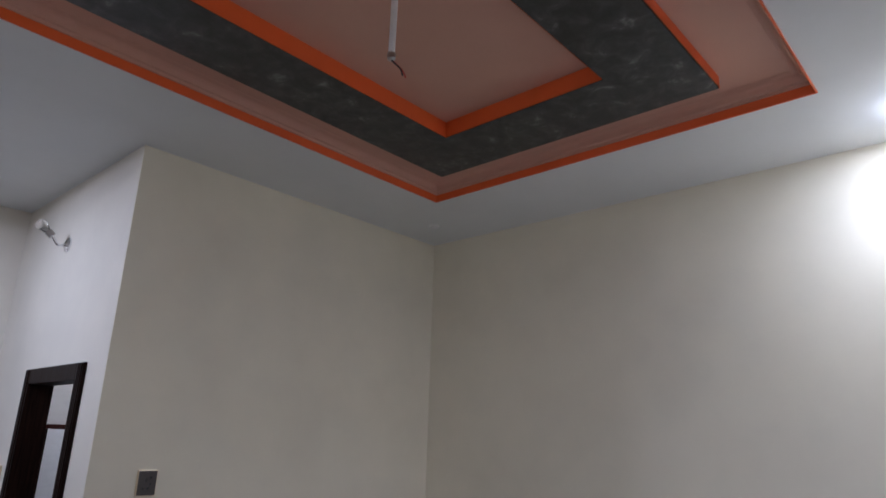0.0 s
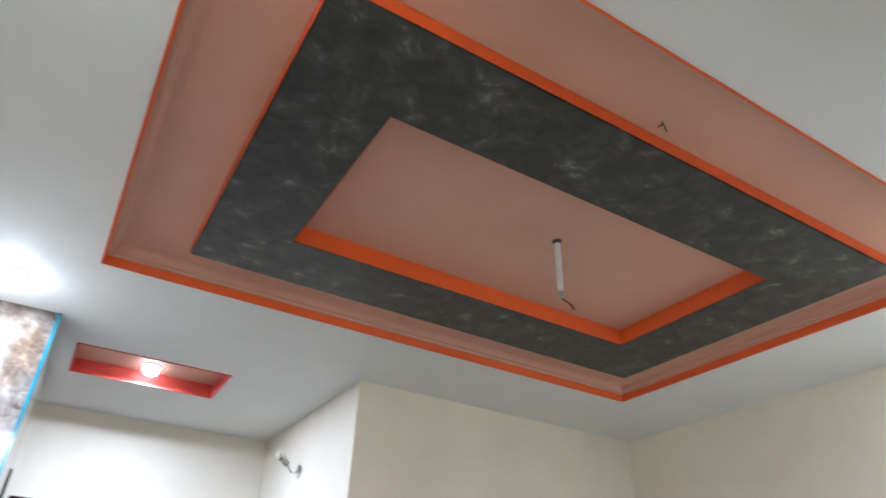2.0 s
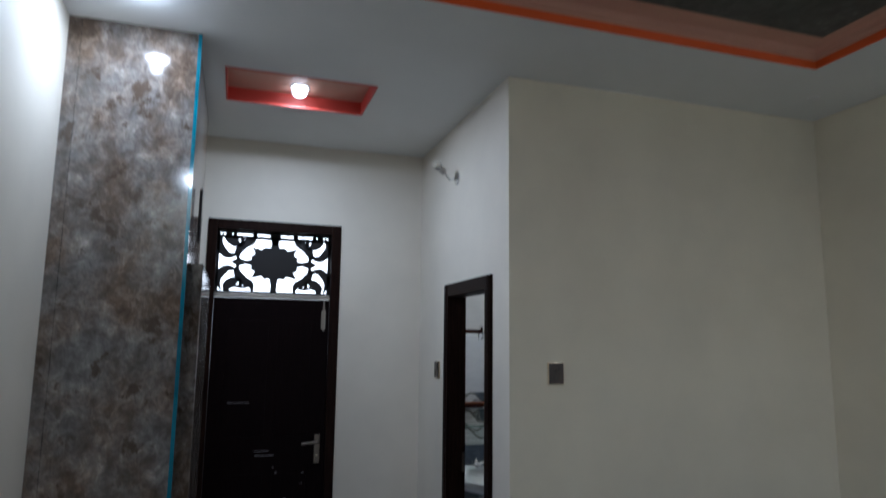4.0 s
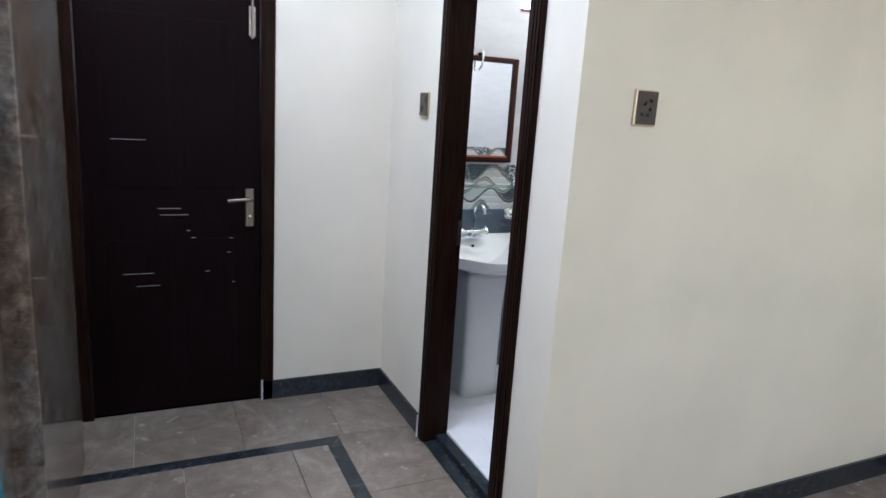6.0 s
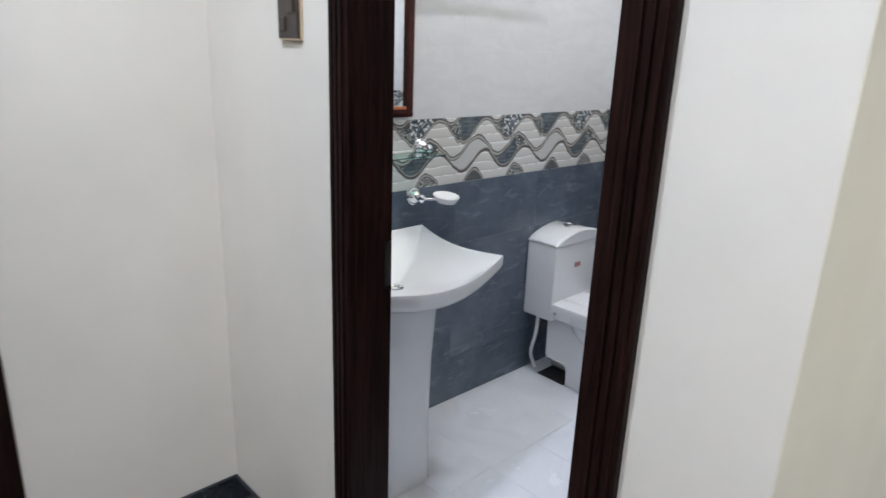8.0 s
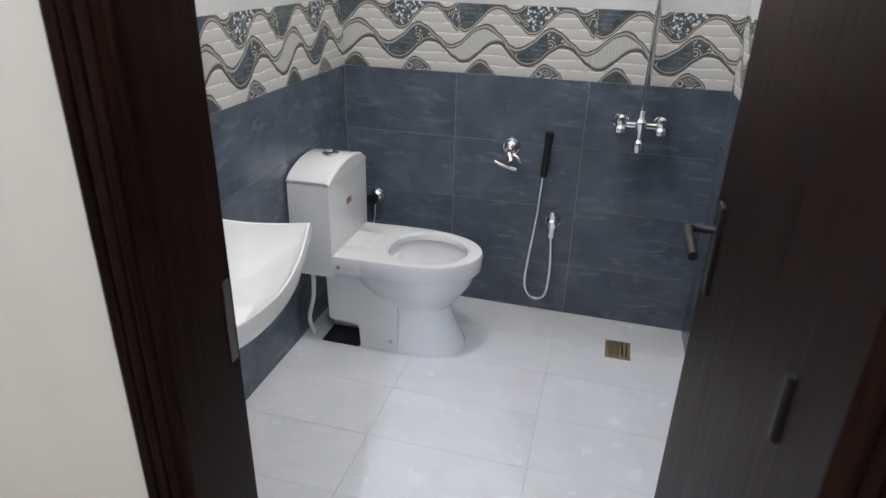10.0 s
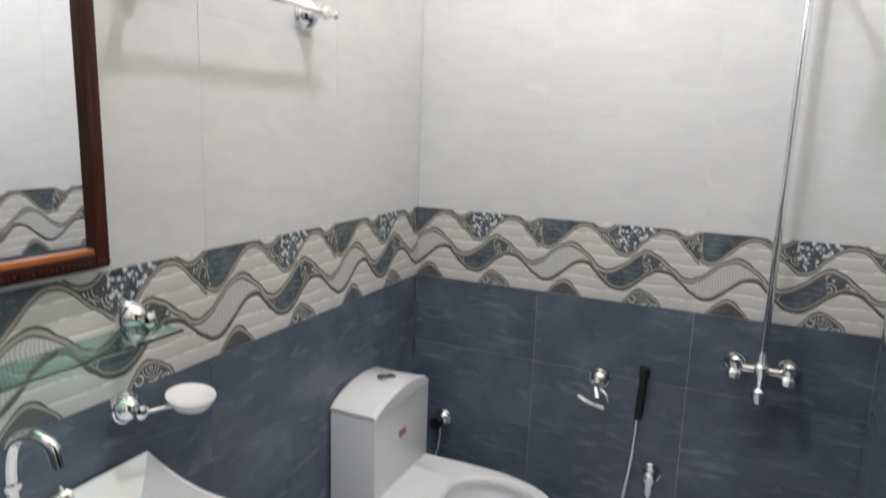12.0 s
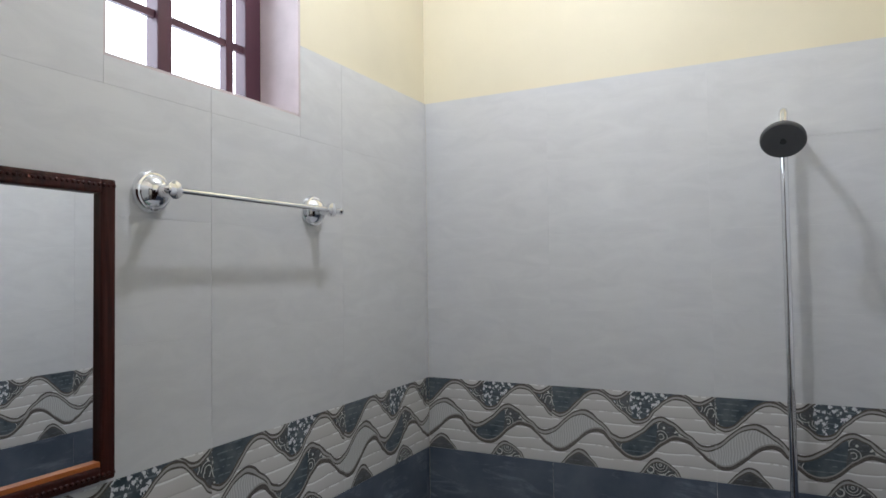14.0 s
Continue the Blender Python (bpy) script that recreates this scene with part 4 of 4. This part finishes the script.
# flat-sided casing of the trap, notched at its lower back over the waste pipe
casing = [(1.055, 0.034), (1.200, 0.034), (1.206, 0.130), (1.222, 0.142), (1.318, 0.142), (1.326, 0.152), (1.330, 0.372), (1.10, 0.372), (1.055, 0.25)]
bm = loft(bmesh.new(), [[(TXC + w, y + (1.19 - y) * k, z + (0.20 - z) * k) for y, z in casing] for w, k in ((-0.124, 0.02), (-0.121, 0.0), (0.121, 0.0), (0.124, 0.02))])
part("trapway", bm, M_PORC, toilet, "flat porcelain casing notched over the waste pipe")
part("deck", boxes((TXC - 0.1735, TXC + 0.1735, 1.16, 1.42, 0.362, 0.4322), bevel=0.014), M_PORC, toilet, "", True)
part("tank", boxes((TXC - 0.176, TXC + 0.176, 1.276, BY1 - 0.006, 0.345, 0.690), bevel=0.010), M_PORC, toilet, "", True)
rings = []
for k in range(15):
    t = -1 + k / 7
    w = 0.1765 * t
    top = 0.752 - 0.046 * t * t - (0.006 if abs(t) == 1 else 0)
    bow = 0.007 * (1 - t * t)
    rings.append([(TXC + w, 1.275 - bow, 0.693), (TXC + w, 1.434, 0.693), (TXC + w, 1.434, top - 0.004), (TXC + w, 1.428, top), (TXC + w, 1.283 - bow, top), (TXC + w, 1.275 - bow, top - 0.008)])
lid = part("tank_lid", loft(bmesh.new(), rings), M_PORC, toilet, "arched porcelain tank lid", True)
part("flush_button", lathe(bmesh.new(), [(0.030, 0), (0.030, 0.006), (0.024, 0.009), (0.023, 0.006), (0.0, 0.007)], Matrix.Translation((TXC - 0.004, 1.340, 0.7505))), M_CHROME, lid, "chrome flush button", True)
part("button_split", boxes((TXC - 0.0055, TXC - 0.0025, 1.320, 1.360, 0.757, 0.7585)), M_GREYPL, lid)
part("label_mark", boxes((TXC - 0.03, TXC + 0.012, 1.2745, 1.2765, 0.575, 0.597)), plain("faded_red_print", (0.42, 0.20, 0.20), 0.5), toilet, "faded red sticker")
for y, z, x in ((1.08, 0.085, TXC - 0.126), (1.255, 0.392, TXC - 0.178)):
    part("bolt_cap", lathe(bmesh.new(), [(0.008, 0), (0.008, 0.003), (0, 0.005)], facing((x + 0.002, y, z), (-1, 0, 0)), 12), M_STEEL, toilet)
for dx in (-0.06, 0.06):
    part("seat_hole", lathe(bmesh.new(), [(0.007, 0), (0.007, 0.0015), (0, 0.0015)], Matrix.Translation((TXC + dx, 1.205, 0.4325)), 12), M_PLASTIC, toilet)
part("outlet_pipe", tube(bmesh.new(), [(TXC, 1.19, 0.088), (TXC, 1.345, 0.088)], 0.042, 18), M_PLASTIC, toilet, "white waste pipe stub", True)
pit = thing("floor_cutout", (1.55, 1.32, 0.036), "dark unfinished cut in floor behind the toilet base", "floor cutout")
part("hole", boxes((1.425, 1.665, 1.205, 1.355, 0.036, 0.0485)), M_BLACK, pit)

hose = thing("inlet_hose", (1.53, 1.40, 0.3), "white flexible water hose under the toilet tank", "hose")
part("hose", tube(bmesh.new(), smooth_path([(1.415, 1.37, 0.36), (1.405, 1.37, 0.25), (1.42, 1.40, 0.14), (1.47, 1.41, 0.046)]), 0.008), M_PLASTIC, hose, "", True)
av = thing("angle_valve", (BX1, 1.30, 0.47), "chrome angle valve with a thin hose on the wall", "valve")
part("body", flange(bmesh.new(), (BX1, 1.308, 0.47), (-1, 0, 0), 0.034, 0.05), M_CHROME, av, "", True)
part("knob", lathe(bmesh.new(), [(0.012, 0), (0.024, 0.006), (0.024, 0.030), (0.010, 0.032)], facing((BX1 - 0.05, 1.308, 0.47), (-1, 0.1, 0)), 18), M_BLACK, av, "", True)
part("hose", tube(bmesh.new(), smooth_path([(BX1 - 0.035, 1.308, 0.46), (BX1 - 0.04, 1.315, 0.36), (BX1 - 0.06, 1.345, 0.25)]), 0.006), M_CHROME, av, "", True)

# ---- bathroom: shower wall fittings ----
bib = thing("bib_tap", (BX1, 0.76, 0.73), "chrome wall tap with a curved lever", "tap")
part("mount", flange(bmesh.new(), (BX1, 0.748, 0.735), (-1, 0, 0), 0.036, 0.05), M_CHROME, bib, "", True)
part("body", tube(bmesh.new(), smooth_path([(BX1 - 0.03, 0.748, 0.73), (BX1 - 0.08, 0.745, 0.725), (BX1 - 0.10, 0.735, 0.70)]), 0.012, 12), M_CHROME, bib, "", True)
part("spout", tube(bmesh.new(), smooth_path([(BX1 - 0.08, 0.80, 0.690), (BX1 - 0.085, 0.775, 0.680), (BX1 - 0.085, 0.745, 0.672), (BX1 - 0.08, 0.715, 0.665)]), 0.0075), M_CHROME, bib, "", True)
part("lever", tube(bmesh.new(), smooth_path([(BX1 - 0.06, 0.745, 0.722), (BX1 - 0.075, 0.715, 0.712), (BX1 - 0.078, 0.700, 0.690)]), 0.006), M_CHROME, bib, "", True)

spray = thing("hand_shower", (BX1, 0.59, 0.45), "black hand spray hanging with a looped chrome hose", "hand shower")
part("spray_head", lathe(bmesh.new(), [(0.012, 0), (0.014, 0.02), (0.013, 0.13), (0.017, 0.15), (0.017, 0.172), (0.010, 0.176)], facing((BX1 - 0.045, 0.612, 0.635), (0.05, -0.05, 1)), 16), M_BLACK, spray, "black plastic spray handle", True)
part("valve", flange(bmesh.new(), (BX1, 0.560, 0.445), (-1, 0, 0), 0.034, 0.048), M_CHROME, spray, "", True)
part("valve_body", lathe(bmesh.new(), [(0.011, -0.06), (0.014, -0.05), (0.015, -0.02), (0.021, -0.012), (0.021, 0.014), (0.014, 0.022), (0.017, 0.03), (0.017, 0.052), (0.006, 0.060)], Matrix.Translation((BX1 - 0.045, 0.560, 0.445)), 16), M_CHROME, spray, "", True)
part("hose", tube(bmesh.new(), smooth_path([(BX1 - 0.045, 0.613, 0.64), (BX1 - 0.04, 0.622, 0.50), (BX1 - 0.035, 0.645, 0.27), (BX1 - 0.03, 0.650, 0.16), (BX1 - 0.03, 0.625, 0.105), (BX1 - 0.03, 0.590, 0.095), (BX1 - 0.03, 0.560, 0.13), (BX1 - 0.035, 0.552, 0.25), (BX1 - 0.045, 0.560, 0.40)], 8), 0.0065, 10), M_CHROME, spray, "flexible chrome hose", True)

shower = thing("shower_column", (BX1, 0.28, 0.86), "chrome shower column with mixer and round dark shower head", "shower")
part("mixer_bar", tube(bmesh.new(), [(BX1 - 0.055, 0.345, 0.868), (BX1 - 0.055, 0.215, 0.868)], 0.012, 14), M_CHROME, shower, "", True)
for y in (0.351, 0.210):
    part("mount", flange(bmesh.new(), (BX1, y, 0.868), (-1, 0, 0), 0.032, 0.045), M_CHROME, shower, "", True)
    part("knob", lathe(bmesh.new(), [(0.010, -0.034), (0.020, -0.028), (0.022, -0.012), (0.015, -0.002), (0.022, 0.010), (0.020, 0.028), (0.010, 0.036)], Matrix.Translation((BX1 - 0.06, y, 0.868)), 20), M_CHROME, shower, "", True)
part("centre_body", lathe(bmesh.new(), [(0.012, -0.10), (0.019, -0.085), (0.019, -0.062), (0.010, -0.052), (0.013, -0.02), (0.021, -0.008), (0.022, 0.014), (0.013, 0.026), (0.013, 0.05), (0.009, 0.056)], Matrix.Translation((BX1 - 0.058, 0.281, 0.868)), 20), M_CHROME, shower, "", True)
part("riser", tube(bmesh.new(), smooth_path([(BX1 - 0.058, 0.281, 0.91), (BX1 - 0.055, 0.281, 1.5), (BX1 - 0.055, 0.281, 2.01), (BX1 - 0.075, 0.281, 2.045), (BX1 - 0.18, 0.282, 2.04), (BX1 - 0.222, 0.284, 2.00)], 8), 0.0105, 14), M_CHROME, shower, "", True)
part("wall_bracket", tube(bmesh.new(), [(BX1, 0.281, 2.0), (BX1 - 0.055, 0.281, 2.0)], 0.008), M_CHROME, shower, "", True)
head = part("shower_head", lathe(bmesh.new(), [(0.014, 0.05), (0.018, 0.03), (0.044, 0.012), (0.0535, 0.004), (0.0535, -0.004), (0.050, -0.007), (0.0, -0.008)], facing((BX1 - 0.240, 0.286, 1.956), (0.72, 0.0, 0.70)), 36), M_GREYPL, shower, "dark round shower head", True)
part("nozzle", lathe(bmesh.new(), [(0.008, 0.0), (0.008, -0.011), (0.003, -0.012)], facing((BX1 - 0.240, 0.286, 1.956), (0.72, 0.0, 0.70)), 14), M_BLACK, head)

drain = thing("floor_drain", (1.71, 0.248, 0.02), "square brass floor drain grating in white tiles", "drain")
part("grating", boxes((1.648, 1.772, 0.200, 0.296, 0.020, 0.0325), bevel=0.001), plain("tarnished_brass", (0.22, 0.17, 0.09), 0.4), drain)
for k in range(5):
    part("slot", boxes((1.66, 1.76, 0.212 + 0.016 * k, 0.218 + 0.016 * k, 0.030, 0.0335)), M_BRONZE, drain)

bulb = thing("ceiling_bulb", (1.098, 0.92, CEIL), "plain white round ceiling bulb holder", "ceiling lamp")
part("holder", lathe(bmesh.new(), [(0.05, 0), (0.05, -0.012), (0.02, -0.018), (0.02, -0.036)], Matrix.Translation((1.098, 0.92, CEIL))), M_PLASTIC, bulb, "", True)

BATH = set(bpy.data.objects) - before

# ---- floor pieces ----


def rounded_slab(name, w, d, t, mat, bevel=0.0015):
    """A slab from its corner at the origin, x along w, y along d, top at z = 0."""
    bm = bmesh.new()
    lo = [Vector((0, 0, -t)), Vector((w, 0, -t)), Vector((w, d, -t)), Vector((0, d, -t))]
    mid = [v + Vector((0, 0, t - bevel)) for v in lo]
    b = bevel
    up = [Vector((b, b, 0)), Vector((w - b, b, 0)), Vector((w - b, d - b, 0)), Vector((b, d - b, 0))]
    loft(bm, [lo, mid, up])
    return finish(name, bm, mat)


slabs = {}


def lay(name, parent, m, w, d, t, mat):
    key = (round(w, 3), round(d, 3), t, mat.name)
    if key not in slabs:
        slabs[key] = rounded_slab(name, w, d, t, mat, 0.0004 if mat is M_BATHFLOOR else 0.0015)
    ob = new(name, slabs[key])
    ob.parent = parent
    ob.matrix_basis = m
    return ob


def spans(a, b, first, step, gap=0.002):
    """Cuts a..b at first + k * step."""
    cuts = [first + k * step for k in range(-60, 60) if a + 0.02 < first + k * step < b - 0.02]
    ends = [a, *cuts, b]
    return [(p + gap / 2, q - gap / 2) for p, q in zip(ends, ends[1:])]


INX, INY, INW = -0.371, 1.100, 0.064
for x0, x1 in spans(W, 0.0, -0.34, 0.45):
    for p0, p1 in spans(INY + 0.001, END + 0.02, INY + 2, 9):
        lay("tile", floor, pose(x0, p0, 0), x1 - x0, p1 - p0, 0.012, M_FLOOR)
for p0, p1 in spans(0.0, INY, 0.62, 0.45):
    lay("tile", floor, pose(INX, p0, 0), -INX, p1 - p0, 0.012, M_FLOOR)
for x0, x1 in spans(W, INX - INW, -0.60, 0.45):
    for p0, p1 in spans(S, INY - INW, 0.62, 0.45):
        lay("tile", floor, pose(x0, p0, 0), x1 - x0, p1 - p0, 0.012, M_FLOOR)
for x0, x1 in spans(INX, E, 0.30, 0.45):
    for p0, p1 in spans(S, 0.0, 0.62, 0.45):
        lay("tile", floor, pose(x0, p0, 0), x1 - x0, p1 - p0, 0.012, M_FLOOR)
for x0, x1 in spans(W, INX, -0.9, 0.9, 0.001):
    lay("inlay_strip", floor, pose(x0, INY - INW, 0), x1 - x0, INW, 0.012, M_DARK)
for p0, p1 in spans(S, INY - INW, 0.1, 0.9, 0.001):
    lay("inlay_strip", floor, pose(INX - INW, p0, 0), INW, p1 - p0, 0.012, M_DARK)
for x0, x1 in spans(BX0, BX1, 0.97, 0.25, 0.0009):
    for p0, p1 in spans(BY0, BY1, 1.0, 0.5, 0.0009):
        lay("tile", bath_floor, pose(x0, p0, 0), x1 - x0, p1 - p0, 0.006, M_BATHFLOOR)

# ---- wall tiles: local x along the wall, local z up, face towards local -y ----
faces = {}


def tile_face(w, h, off, mat):
    key = (round(w, 3), round(h, 3), round(off, 3), mat.name)
    if key not in faces:
        b, t = 0.0002, 0.008
        bm = bmesh.new()
        ring = [(off, 0), (off + w, 0), (off + w, h), (off, h)]
        front = [(off + b, b), (off + w - b, b), (off + w - b, h - b), (off + b, h - b)]
        loft(bm, [[(x, t, z) for x, z in ring], [(x, b, z) for x, z in ring], [(x, 0, z) for x, z in front]])
        faces[key] = finish("tile", bm, mat)
    return faces[key]


def tile_wall(backing, length, first, place, holes=()):
    """first: where along the wall a joint falls; holes: (x0, x1, z0, z1)."""
    for row in range(9):
        z0 = row * 0.25
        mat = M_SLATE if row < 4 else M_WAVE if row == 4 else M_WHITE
        for a, b in spans(0.0, length, first, 0.5, 0.0):
            off = (a - first) % 0.5
            pieces = [(a, b, 0.0, 0.25)]
            for hx0, hx1, hz0, hz1 in holes:
                cut = []
                for p, q, lo, hi in pieces:
                    if q <= hx0 or p >= hx1 or z0 + hi <= hz0 or z0 + lo >= hz1:
                        cut.append((p, q, lo, hi))
                        continue
                    if p < hx0:
                        cut.append((p, hx0, lo, hi))
                    if q > hx1:
                        cut.append((hx1, q, lo, hi))
                    if z0 + lo < hz0:
                        cut.append((max(p, hx0), min(q, hx1), lo, hz0 - z0))
                    if z0 + hi > hz1:
                        cut.append((max(p, hx0), min(q, hx1), hz1 - z0, hi))
                pieces = cut
            for p, q, lo, hi in pieces:
                if q - p < 0.012 or hi - lo < 0.012:
                    continue
                o = off + (p - a)
                ob = new("tile", tile_face(q - p - 0.0006, hi - lo - 0.0006, o, mat))
                ob.parent = backing
                ob.matrix_basis = place @ pose(p - o + 0.0003, 0, z0 + lo + 0.0003)


def backing(name, dims):
    return structure(name, boxes(*dims), M_WALLGROUT, "glazed wall tiles, slate below, wave border, white above", "wall tiles")


e = 0.0006
tile_wall(backing("wall_tiling_north", [(BX0, BX1, BY1 + 0.0009, BY1 + 0.008 + e, 0, 2.055), (1.231, BX1, BY1 + 0.0009, BY1 + 0.008 + e, 2.055, WT), (BX0, 0.655, BY1 + 0.0009, BY1 + 0.008 + e, 2.055, WT)]), BX1 - BX0, 1.42 - BX0, pose(BX0, BY1, 0), [(0.656 - BX0, 1.23 - BX0, 2.055, 3)])
tile_wall(backing("wall_tiling_east", [(BX1 + 0.0009, BX1 + 0.008 + e, BY0, BY1, 0, WT)]), BY1 - BY0, BY1 - 0.98, pose(BX1, BY1, 0, 0, 0, -90))
tile_wall(backing("wall_tiling_south", [(BX0, BX1, BY0 - 0.008 - e, BY0 - 0.0009, 0, WT)]), BX1 - BX0, 0.4, pose(BX1, BY0, 0, 0, 0, 180))
tile_wall(backing("wall_tiling_west", [(BX0 + e, BX0 + 0.0081, BY0, FY0 - 0.11, 0, WT), (BX0 + e, BX0 + 0.0081, FY1 - 0.09, BY1, 0, WT), (BX0 + e, BX0 + 0.0081, FY0 - 0.11, FY1 - 0.09, 2.09, WT)]), BY1 - BY0, 0.4, pose(BX0 + 0.009, BY0, 0, 0, 0, 90), [(FY0 - 0.11 - BY0, FY1 - 0.09 - BY0, 0, 2.09)])

tilings = [ob for ob in bpy.data.objects if ob.name.startswith("wall_tiling")]
for ob in [*BATH, *tilings]:
    if ob.parent is None:
        ob.location += SHIFT
